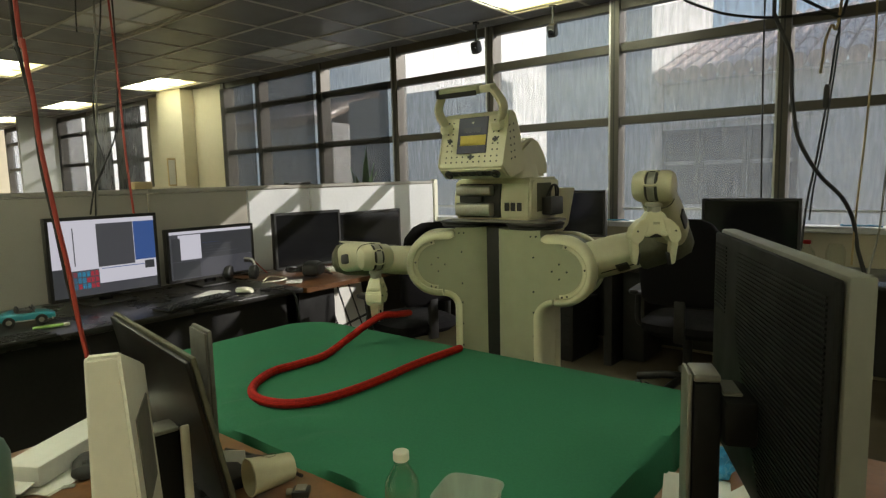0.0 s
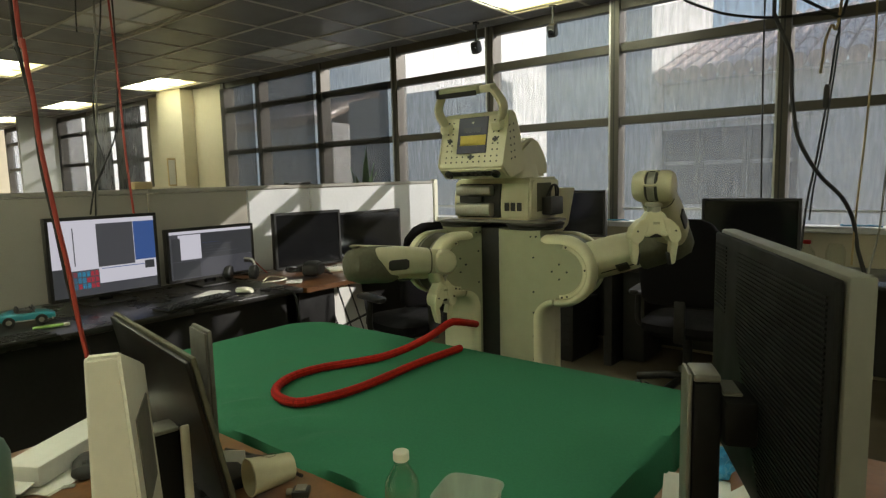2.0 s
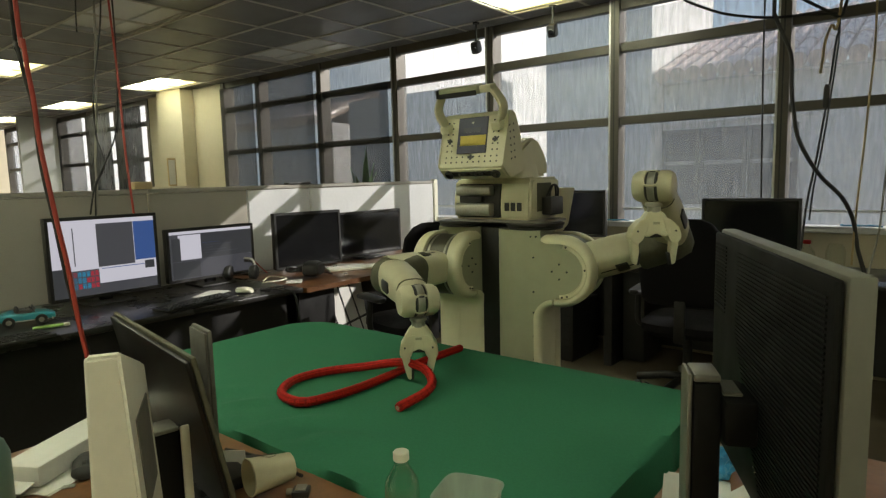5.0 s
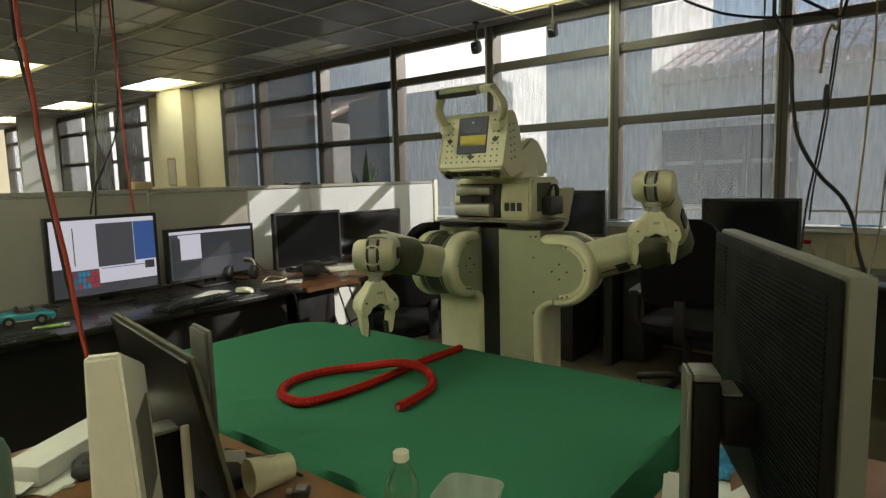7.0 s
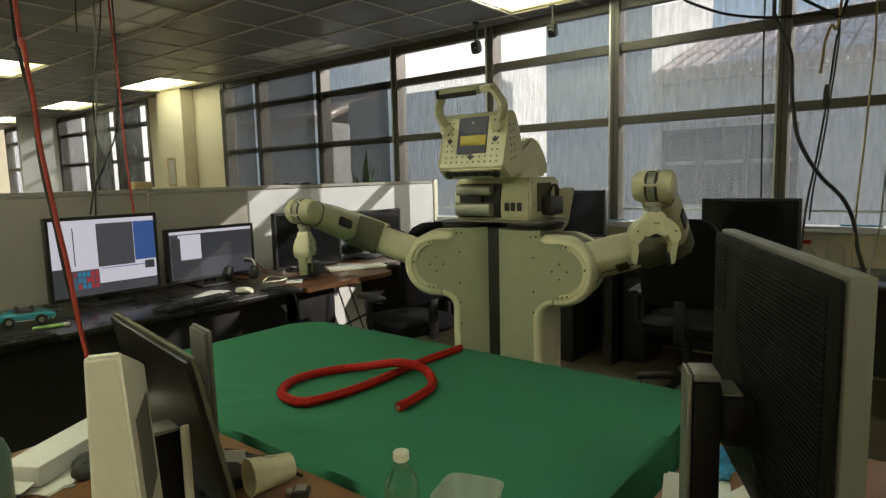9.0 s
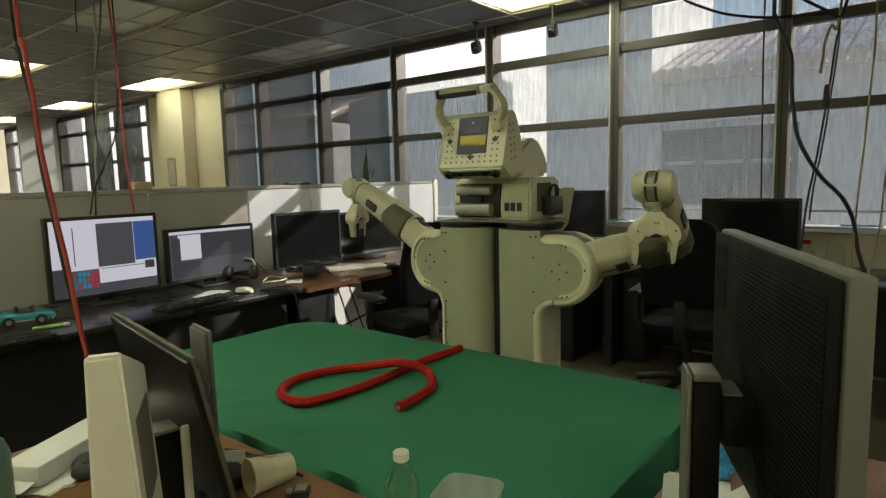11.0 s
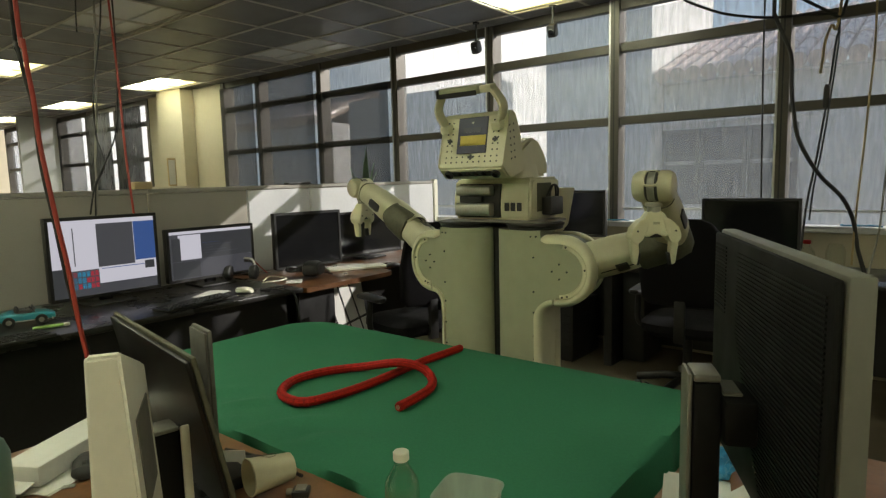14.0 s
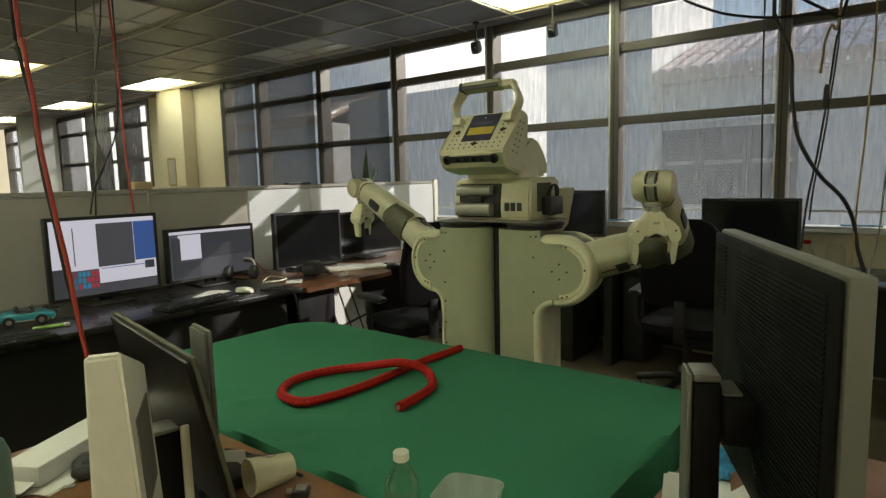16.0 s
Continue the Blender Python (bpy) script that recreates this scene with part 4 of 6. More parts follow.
# ---- things round the table ----
def screen_panel(parent, w, h, d, mat_body, mat_screen, z0):
    """A flat screen facing +x, centred in y, its lower edge at z0."""
    body = part("housing", box(-d, -0.004, -w / 2, w / 2, z0, z0 + h, 0.006), mat_body, parent)
    bm = bmesh.new()
    b = 0.018
    for a in ((-w / 2, w / 2, z0, z0 + b), (-w / 2, w / 2, z0 + h - b, z0 + h), (-w / 2, -w / 2 + b, z0 + b, z0 + h - b), (w / 2 - b, w / 2, z0 + b, z0 + h - b)):
        add_box(bm, -0.0035, 0.004, a[0], a[1], a[2], a[3], 0.0015, 1)
    part("bezel", bm, mat_body, parent)
    scr = part("screen", box(-0.0038, -0.001, -w / 2 + b, w / 2 - b, z0 + b, z0 + h - b), mat_screen, parent)
    return body, scr


def stand(parent, z0, h, mat=None):
    mat = mat or BLACK
    part("stand_neck", box(-0.075, -0.040, -0.035, 0.035, 0.012, z0 + h * 0.5, 0.008), mat, parent)
    part("stand_base", box(-0.16, 0.06, -0.12, 0.12, 0.0, 0.014, 0.005), mat, parent)


def monitor(y, x, w, h, z0, yaw, label, windows=(), screen=None, group="desk monitors"):
    t = thing("monitor", label, "monitor", pose(x, y, 0.74, 0, 0, yaw), group)
    body, scr = screen_panel(t, w, h, 0.045, BLACK, screen or SCREENK, z0)
    stand(t, z0, h)
    for name, u0, u1, v0, v1, mat in windows:
        # u from the viewer's left to right, v from the top down, as shares of the screen
        b = 0.018
        sw, sh = w - 2 * b, h - 2 * b
        y0, y1 = -sw / 2 + u0 * sw, -sw / 2 + u1 * sw
        zz1, zz0 = z0 + b + sh * (1 - v0), z0 + b + sh * (1 - v1)
        part(name, box(-0.0008 , 0.0004 + 0.0003 * (mat is not SCREENW), y0, y1, zz0, zz1), mat, scr)
    return t


def build_desk():
    t = thing("black_desk", "long black desk along the cubicle panels", "desk", pose(-3.37, 0, 0))
    part("desktop", box(-0.44, 0.42, -1.2, 2.30, 0.71, 0.74, 0.006), DESKB, t)
    part("front_panel", box(0.28, 0.31, -1.15, 2.25, 0.05, 0.709), BLACK, t)
    for y in (-1.1, 0.6, 2.22):
        part("desk_leg", box(-0.40, 0.279, y - 0.02, y + 0.02, 0.0, 0.709), BLACK, t)
    t = thing("wooden_desk", "wood-topped corner desk beside the black desk", "desk", pose(-3.37, 0, 0))
    bm = slab([(-0.44, 2.31), (0.44, 2.31), (0.43, 3.02), (0.40, 3.10), (0.16, 3.20), (0.16, 4.6), (-0.44, 4.6)], 0.705, 0.735)
    bmesh.ops.transform(bm, matrix=Matrix(((1, 0, 0, 0), (0, 0, 1, 0), (0, 1, 0, 0), (0, 0, 0, 1))), verts=bm.verts)
    part("desktop", bm, WOODD, t)
    part("desk_leg", box(-0.40, 0.10, 4.5, 4.54, 0, 0.704), BLACK, t)
    part("side_panel", box(0.30, 0.33, 2.33, 2.62, 0.02, 0.704), BLACK, t)
    # Black sheet added in place of the shade on the partition under the desk
    part("underdesk_shade_sheet", box(-0.36, -0.34, 2.33, 4.49, 0.02, 0.704), BLACK, t)


def build_monitors():
    monitor(1.42, -3.53, 0.58, 0.445, 0.04, 0, "black monitor showing open program windows", [
        ("window_pane", 0.0, 1.0, 0.0, 0.86, SCREENW), ("dark_window", 0.42, 0.78, 0.06, 0.64, SCREENG), ("blue_window", 0.785, 1.0, 0.06, 0.60, SCREENB),
        ("small_window", 0.88, 0.98, 0.62, 0.73, SCREEND), ("start_menu", 0.16, 0.42, 0.66, 1.0, SCREENG), ("task_strip", 0.0, 0.16, 0.62, 1.0, SCREEND),
    ] + [("menu_tile", 0.18 + 0.04 * i, 0.212 + 0.04 * i, 0.68 + 0.08 * j, 0.745 + 0.08 * j, SCREENC if (i + 2 * j) % 5 and i < 4 else SCREENR) for i in range(6) for j in range(3)]
        + [("line_strip", 0.45, 0.88, 0.66, 0.67, SCREENB), ("side_list", 0.2, 0.21, 0.1, 0.6, SCREENG)], SCREENG)
    monitor(2.07, -3.55, 0.60, 0.33, 0.045, 0, "black monitor showing a dark code editor", [
        ("window_pane", 0.0, 1.0, 0.0, 0.06, SCREENW), ("window_pane", 0.10, 0.36, 0.08, 0.60, SCREENW), ("dark_window", 0.36, 1.0, 0.065, 0.60, SCREEND),
        ("grid_window", 0.36, 1.0, 0.61, 0.93, SCREENG), ("dark_window", 0.02, 0.34, 0.64, 0.98, SCREEND), ("dark_window", 0.02, 0.12, 0.14, 0.62, SCREEND),
    ] + [("text_line", 0.38 + 0.02 * (k % 3), 0.5 + 0.08 * ((k * 7) % 5), 0.10 + 0.055 * k, 0.115 + 0.055 * k, SCREENB if k == 3 else SCREENG) for k in range(9)]
        + [("text_line", 0.05, 0.12 + 0.05 * (k % 4), 0.67 + 0.05 * k, 0.685 + 0.05 * k, SCREENW) for k in range(6)], SCREENG)
    monitor(2.82, -3.52, 0.56, 0.40, 0.025, -6, "black monitor switched off with a dusty screen")
    monitor(3.52, -3.60, 0.74, 0.365, 0.025, 0, "wide black monitor switched off beside the cubicle panel")
    # by the windows
    monitor(4.36, -0.91, 0.60, 0.40, 0.06, -90, "black monitor by the window", group="window desk monitors")
    monitor(4.36, -2.12, 0.42, 0.36, 0.16, -90, "black monitor by the window", group="window desk monitors")


def build_window_desk():
    t = thing("window_desk", "dark desk under the windows", "desk", pose(0, 0, 0))
    part("desktop", box(-2.6, 0.4, 4.0, 4.70, 0.71, 0.74, 0.006), DESKB, t)
    # Black desk panel, which also stands for the shadow on the wall behind
    part("panel_and_shade_sheet", box(-2.55, 0.35, 4.60, 4.62, 0.06, 0.709), BLACK, t)
    for x in (-2.5, -1.75, 0.3):
        part("desk_leg", box(x - 0.03, x + 0.03, 4.05, 4.65, 0, 0.709), BLACK, t)
    t = thing("computer_tower", "black computer tower under the window desk", "computer", pose(-2.1, 4.2, 0))
    part("case", box(-0.11, 0.11, -0.22, 0.22, 0.0, 0.44, 0.008), BLACK, t)
    for k in range(5):
        part("drive_bay", box(-0.09, 0.09, -0.226, -0.2205, 0.12 + k * 0.06, 0.165 + k * 0.06, 0.002, 1), DARK, t)


def office_chair(x, y, yaw, label):
    t = thing("office_chair", label, "chair", pose(x, y, 0, 0, 0, yaw), "office chairs")
    part("seat", loft([(0.42, 0, 0, 0.22, 0.22, 4), (0.45, 0, 0, 0.25, 0.25, 4), (0.49, 0, 0, 0.25, 0.25, 4), (0.51, 0, 0, 0.21, 0.21, 4)], 32, "z"), SEATM, t)
    part("backrest", loft([(0.62, -0.235, 0, 0.02, 0.18, 3), (0.66, -0.24, 0, 0.035, 0.22, 3), (0.85, -0.26, 0, 0.04, 0.235, 3), (1.04, -0.30, 0, 0.035, 0.22, 2.6), (1.10, -0.31, 0, 0.028, 0.17, 2.4), (1.125, -0.315, 0, 0.012, 0.11, 2.2)], 28, "z"), SEATM, t)
    part("back_bar", box(-0.27, -0.235, -0.03, 0.03, 0.40, 0.70, 0.006), BLACK, t)
    part("gas_post", cyl(0.10, 0.42, 0.028, "z", 16), BLACK, t)
    for k in range(5):
        a = 2 * math.pi * k / 5 + 0.3
        d = Vector((math.cos(a), math.sin(a), 0))
        lg = part("leg", add_tube(bmesh.new(), [Vector((0, 0, 0.13)), d * 0.15 + Vector((0, 0, 0.12)), d * 0.30 + Vector((0, 0, 0.085))], 0.024, 10), BLACK, t)
        part("caster", cyl(-0.02, 0.02, 0.030, "y", 14, 0, 0, 0.006), BLACK, lg, m=Matrix.Translation(d * 0.30 + Vector((0, 0, 0.030))) @ pose(0, 0, 0, 0, 0, math.degrees(a) + 90))
    for s in (-1, 1):
        part("armrest", loft([(-0.14, s * 0.29, 0.66, 0.025, 0.012, 3), (-0.12, s * 0.29, 0.66, 0.04, 0.018, 3), (0.10, s * 0.29, 0.66, 0.045, 0.018, 3), (0.14, s * 0.29, 0.655, 0.025, 0.010, 3)], 18), BLACK, t)
        part("arm_post", tube([(0.0, s * 0.24, 0.42), (0.0, s * 0.30, 0.46), (0.0, s * 0.30, 0.645)], 0.018, 10, 5), BLACK, t)
    return t


# ---- near desk and what stands on it ----
def build_near_desk():
    t = thing("near_desk", "brown wooden desk in front of the table", "desk", pose(0, 0, 0))
    part("desktop", box(-1.74, -0.02, -0.45, 0.812, 0.70, 0.735, 0.006), WOOD, t)
    part("side_desktop", box(-0.40, 0.75, 0.815, 1.60, 0.70, 0.735, 0.006), WOOD, t)
    for x, y in ((-1.66, -0.4), (-1.66, 0.68), (-0.1, -0.4), (0.65, 1.5), (-0.34, 1.5), (0.65, 0.8)):
        part("desk_leg", box(x - 0.025, x + 0.025, y - 0.025, y + 0.025, 0, 0.699), BLACK, t)


def near_monitors():
    # large silver-edged monitor seen from behind
    a, b = Vector((-0.288, 1.165, 0)), Vector((-0.054, 0.690, 0))
    mid = (a + b) / 2
    ang = math.degrees(math.atan2(b.y - a.y, b.x - a.x))
    t = thing("monitor", "large silver-edged monitor seen from behind with a vented black back", "monitor", pose(mid.x, mid.y, 0.735, 0, 0, ang), "near monitors")
    w, top, bot = (b - a).length, 0.545, 0.17
    # local x runs along the back from far to near, local -y is the back, +y the screen side
    part("bezel_frame", box(-w / 2, w / 2, 0.0, 0.026, bot, top, 0.004), SILVER, t, "silver plastic frame")
    part("screen", box(-w / 2 + 0.02, w / 2 - 0.02, 0.0265, 0.0280, bot + 0.02, top - 0.02), SCREENK, t)
    back = part("back_cover", box(-w / 2 + 0.004, w / 2 - 0.004, -0.011, -0.0005, bot + 0.005, top - 0.004, 0.005), BACKK, t)
    slot = None
    for k in range(52):
        z = top - 0.026 - k * 0.0064
        x0 = -0.10 + max(0, (k - 20)) * 0.005
        for s0, s1 in ((x0, w / 2 - 0.018), (-w / 2 + 0.02, -0.17)):
            if s0 == -w / 2 + 0.02 and k > 17:
                continue
            part("vent_rib", box(s0, s1, -0.0132, -0.0112, z, z + 0.0032), BACKK, back)
    part("neck_mount", box(-0.05, 0.05, -0.0575, -0.0140, 0.27, 0.335, 0.006), BACKK, t)
    part("mount_plate", box(-0.03, 0.03, -0.056, -0.030, 0.3355, 0.341, 0.002, 1), SILVER, t)
    part("stand_neck", box(-0.025, 0.035, -0.0955, -0.058, 0.013, 0.355, 0.006), BACKK, t)
    part("neck_trim", box(-0.027, 0.030, -0.103, -0.096, 0.013, 0.366, 0.004), SILVER, t)
    part("neck_cap", box(-0.025, 0.034, -0.0957, -0.060, 0.3555, 0.367, 0.003), SILVER, t)
    part("stand_base", box(-0.13, 0.13, -0.18, 0.06, 0.0, 0.012, 0.004), BLACK, t)

    # dark monitor seen from behind
    a, b = Vector((-1.429, 0.578, 0)), Vector((-0.909, 0.485, 0))
    mid = (a + b) / 2
    ang = math.degrees(math.atan2(b.y - a.y, b.x - a.x))
    t = thing("monitor", "dark glossy monitor seen from behind on the near desk", "monitor", pose(mid.x, mid.y, 0.735, 0, 0, ang), "near monitors")
    w, top, bot = (b - a).length, 0.365, 0.05
    lean = Matrix.Translation((0, 0, top)) @ pose(0, 0, 0, 11, 0, 0) @ Matrix.Translation((0, 0, -top))
    part("housing", box(-w / 2, w / 2 - 0.02, 0.0, 0.009, bot, top, 0.003), DARKO, t, "dark olive plastic frame", lean)
    part("back_cover", box(-w / 2 + 0.004, w / 2 - 0.024, -0.010, -0.0005, bot + 0.006, top - 0.005, 0.004), GLOSSK, t, "glossy black back", lean)
    part("screen", box(-w / 2 + 0.018, w / 2 - 0.04, 0.0095, 0.011, bot + 0.018, top - 0.018), SCREENK, t, m=lean)
    part("stand_neck", box(0.105, 0.150, -0.055, 0.015, 0.0, 0.215, 0.008), BACKK, t)
    part("neck_trim", box(0.1505, 0.158, 0.001, 0.017, 0.0, 0.222, 0.003), WHITEP, t)
    part("neck_cap", box(0.105, 0.158, -0.052, -0.001, 0.2155, 0.224, 0.003), SILVER, t)
    part("stand_base", box(-0.10, 0.20, -0.12, 0.10, 0.0, 0.012, 0.004), BLACK, t)

    # slim upright panel behind it
    t = thing("monitor", "slim dark monitor standing upright behind another", "monitor", pose(-1.196, 0.655, 0.735, 0, 0, -11), "near monitors")
    part("housing", box(-0.06, 0.045, 0.0, 0.010, 0.03, 0.345, 0.004), SLABM, t)
    part("back_cover", box(-0.056, 0.041, -0.006, -0.0005, 0.04, 0.340, 0.003), SLABM, t)
    part("stand_base", box(-0.08, 0.08, -0.05, 0.06, 0.0, 0.029, 0.005), BLACK, t)

    # pale monitor seen from its side
    t = thing("monitor", "cream monitor seen edge-on on the near desk", "monitor", pose(-0.818, 0.312, 0.735, 0, 0, 149), "near monitors")
    bm = slab([(0.0, 0.06), (0.20, 0.06), (0.20, 0.365), (0.01, 0.4335), (0.0, 0.43)], -0.021, 0.021)
    bmesh.ops.bevel(bm, geom=list(bm.edges), offset=0.004, segments=2, affect="EDGES", clamp_overlap=True)
    # the casing widens towards its foot
    for v in bm.verts:
        f = (0.43 - v.co.z) / 0.37
        v.co.y += f * (0.012 if v.co.y > 0 else -0.018)
    part("housing", bm, WHITEP, t)
    bm = box(0.045, 0.165, -0.0228, -0.0195, 0.19, 0.325)
    for v in bm.verts:
        v.co.y -= 0.018 * (0.43 - v.co.z) / 0.37
    part("vent_panel", bm, SLABM, t, "dark grey panel in the back")
    part("screen", box(0.012, 0.19, 0.0215, 0.0224, 0.085, 0.36), SCREENK, t, m=Matrix.Translation((0, 0, 0.43)) @ pose(0, 0, 0, 1.86, 0, 0) @ Matrix.Translation((0, 0, -0.43)))
    part("stand_neck", box(0.08, 0.14, -0.07, -0.0, 0.013, 0.08, 0.006), WHITEP, t)
    part("stand_base", box(0.02, 0.20, -0.10, 0.06, 0.0, 0.012, 0.004), WHITEP, t)


def build_bottle():
    t = thing("water_bottle", "clear plastic water bottle with a white cap", "bottle", pose(-0.728, 0.768, 0.735))
    pr = [(0.0, 0.026), (0.004, 0.031), (0.02, 0.032), (0.028, 0.0305), (0.04, 0.032), (0.052, 0.0305), (0.064, 0.032), (0.085, 0.032), (0.10, 0.030), (0.118, 0.020), (0.128, 0.0135), (0.136, 0.0125)]
    part("bottle_body", loft([(z, 0, 0, r, r, 2) for z, r in pr], 28, "z"), CLEAR, t)
    part("cap", cyl(0.137, 0.155, 0.0148, "z", 24, 0, 0, 0.002), WHITEP, t)


def build_tub():
    t = thing("plastic_tub", "empty translucent plastic food tub", "container", pose(-0.606, 0.807, 0.735, 0, 0, 16))
    bm = bmesh.new()
    rings = []
    for z, r in ((0.0, 0.040), (0.004, 0.044), (0.095, 0.053), (0.10, 0.057), (0.1005, 0.054), (0.094, 0.0505), (0.008, 0.042)):
        ring = []
        for i in range(36):
            th = 2 * math.pi * i / 36
            c, s = math.cos(th), math.sin(th)
            ring.append(bm.verts.new((r * math.copysign(abs(c) ** 0.4, c), r * math.copysign(abs(s) ** 0.4, s), z)))
        rings.append(ring)
    for r0, r1 in zip(rings, rings[1:]):
        for i in range(36):
            bm.faces.new((r0[i], r0[(i + 1) % 36], r1[(i + 1) % 36], r1[i]))
    bm.faces.new(rings[0])
    bm.faces.new(rings[-1])
    part("tub_wall", bm, FROST, t)



def hanging_cable(name, label, category, mat, r, pts):
    t = thing(name, label, category, pose(*pts[0]), "hanging cables")
    o = Vector(pts[0])
    part("cable_line", tube([Vector(p) - o for p in pts], r, 8, 6), mat, t)
    return t


def inline_plug(p):
    t = thing("cable_plug", "black plug joint on a hanging cable", "plug", pose(*p))
    part("plug_body", loft([(-0.055, 0, 0, 0.008, 0.008, 3), (-0.045, 0, 0, 0.014, 0.014, 3), (0.03, 0, 0, 0.013, 0.013, 3), (0.05, 0, 0, 0.008, 0.008, 3)], 12, "z"), BLACK, t)


def ceiling_camera(x, y, z):
    t = thing("tracking_camera", "small black camera hung from the ceiling", "camera", pose(x, y, z), "ceiling cameras")
    b = part("camera_body", box(-0.035, 0.035, -0.05, 0.05, -0.05, 0.05, 0.014), BLACK, t, m=pose(0, 0, 0, 25, 0, 12))
    part("camera_lens", cyl(-0.068, -0.0505, 0.026, "y", 20, 0, 0, 0.004), LENS, b)
    part("camera_bracket", cyl(0.045, 2.737 - z, 0.009, "z", 10), BLACK, t)
    part("camera_foot", cyl(2.722 - z, 2.738 - z, 0.03, "z", 16), BLACK, t)


def snake_plant(x, y):
    t = thing("snake_plant", "potted snake plant with tall dark leaves by the window", "plant", pose(x, y, 0.0))
    part("plant_stand", box(-0.16, 0.16, -0.14, 0.14, 0.0, 0.95, 0.01), DARK, t)
    part("pot", loft([(0.951, 0, 0, 0.085, 0.085, 2), (1.10, 0, 0, 0.11, 0.11, 2), (1.115, 0, 0, 0.115, 0.115, 2), (1.125, 0, 0, 0.10, 0.10, 2)], 24, "z"), CARD, t)
    for dx, dy, h, lean in ((0.02, 0.0, 0.62, 0.02), (0.05, 0.02, 0.46, 0.06), (-0.10, 0.0, 0.42, -0.08), (0.0, 0.03, 0.50, -0.02), (0.07, -0.02, 0.36, 0.10), (-0.04, -0.02, 0.34, -0.05)):
        bm = bmesh.new()
        rows = []
        for i in range(9):
            u = i / 8
            w = 0.030 * (0.7 + 0.6 * math.sin(math.pi * min(u * 0.9 + 0.15, 1))) * (1 - u ** 4) + 0.001
            c = Vector((dx + lean * u * u * 1.4, dy, 1.10 + h * u))
            a = u * 1.2 + dx * 20
            d = Vector((math.cos(a), math.sin(a), 0)) * w
            nrm = Vector((-math.sin(a), math.cos(a), 0)) * 0.004
            rows.append([bm.verts.new(c + d), bm.verts.new(c + nrm * 2), bm.verts.new(c - d), bm.verts.new(c - nrm)])
        for r0, r1 in zip(rows, rows[1:]):
            for j in range(4):
                bm.faces.new((r0[j], r0[(j + 1) % 4], r1[(j + 1) % 4], r1[j]))
        part("leaf", bm, LEAF, t)


def keyboard(x, y, yaw, mat, keymat, label, z=0.742, w=0.44, d=0.14):
    t = thing("keyboard", label, "keyboard", pose(x, y, z, 0, 0, yaw), "keyboards")
    part("keyboard_case", box(-w / 2, w / 2, -d / 2, d / 2, 0.0, 0.016, 0.004), mat, t)
    key = None
    for r in range(5):
        for c in range(18):
            m = pose(-w / 2 + 0.022 + c * (w - 0.03) / 18, -d / 2 + 0.022 + r * (d - 0.02) / 5, 0.0165)
            if key is None:
                key = part("key", box(-0.0085, 0.0085, -0.0085, 0.0085, 0.0, 0.006, 0.0015, 1), keymat, t, m=m)
            else:
                k = new("key", key.data)
                k.parent = t
                k.matrix_basis = m
    return t


def mouse(x, y, yaw, mat, z=0.742, label="computer mouse on the desk"):
    t = thing("mouse", label, "mouse", pose(x, y, z, 0, 0, yaw))
    part("mouse_body", loft([(-0.055, 0, 0.010, 0.012, 0.008, 2.4), (-0.045, 0, 0.015, 0.026, 0.015, 2.4), (0.0, 0, 0.018, 0.031, 0.018, 2.4), (0.04, 0, 0.015, 0.027, 0.015, 2.4), (0.055, 0, 0.009, 0.014, 0.008, 2.4)], 20), mat, t)
    part("scroll_wheel", cyl(-0.004, 0.004, 0.009, "y", 12, -0.028, 0.028), BLACK, t)


def toy_car(x, y, yaw):
    t = thing("toy_car", "teal open-topped toy car on the desk", "toy car", pose(x, y, 0.742, 0, 0, yaw))
    bm = loft([(-0.118, 0, 0.038, 0.026, 0.012, 3), (-0.104, 0, 0.042, 0.043, 0.020, 3.2), (-0.060, 0, 0.045, 0.048, 0.026, 3.6), (-0.020, 0, 0.040, 0.048, 0.021, 4), (0.020, 0, 0.040, 0.048, 0.021, 4), (0.045, 0, 0.043, 0.047, 0.024, 3.6), (0.090, 0, 0.040, 0.043, 0.020, 3.2), (0.116, 0, 0.034, 0.028, 0.012, 3)], 28)
    part("car_body", bm, TEAL, t)
    part("cockpit", box(-0.046, 0.030, -0.036, 0.036, 0.050, 0.064, 0.004), BLACK, t)
    for sy in (-0.018, 0.018):
        part("car_seat", loft([(0.060, -0.034, sy, 0.008, 0.013, 3), (0.078, -0.037, sy, 0.008, 0.014, 3), (0.088, -0.039, sy, 0.005, 0.009, 3)], 14, "z"), BLACK, t)
    part("windscreen", box(-0.002, 0.002, -0.040, 0.040, 0.0, 0.030, 0.001, 1), BLACK, t, m=pose(0.036, 0, 0.060, 0, -24, 0))
    part("steering_wheel", cyl(-0.002, 0.002, 0.010, "x", 14), BLACK, t, m=pose(0.018, 0.018, 0.074, 0, -20, 0))
    part("side_trim", box(-0.09, 0.09, -0.0495, 0.0495, 0.024, 0.029, 0.001, 1), METAL, t)
    part("chrome_bumper", box(0.102, 0.112, -0.036, 0.036, 0.018, 0.028, 0.003), METAL, t)
    for sx in (-0.065, 0.062):
        for sy in (-0.040, 0.040):
            w = part("wheel", cyl(-0.009, 0.009, 0.025, "y", 18, 0, 0, 0.003), BLACK, t, m=pose(sx, sy * 1.08, 0.025))
            part("hub", cyl(-0.0098, 0.0098, 0.012, "y", 12), METAL, w)


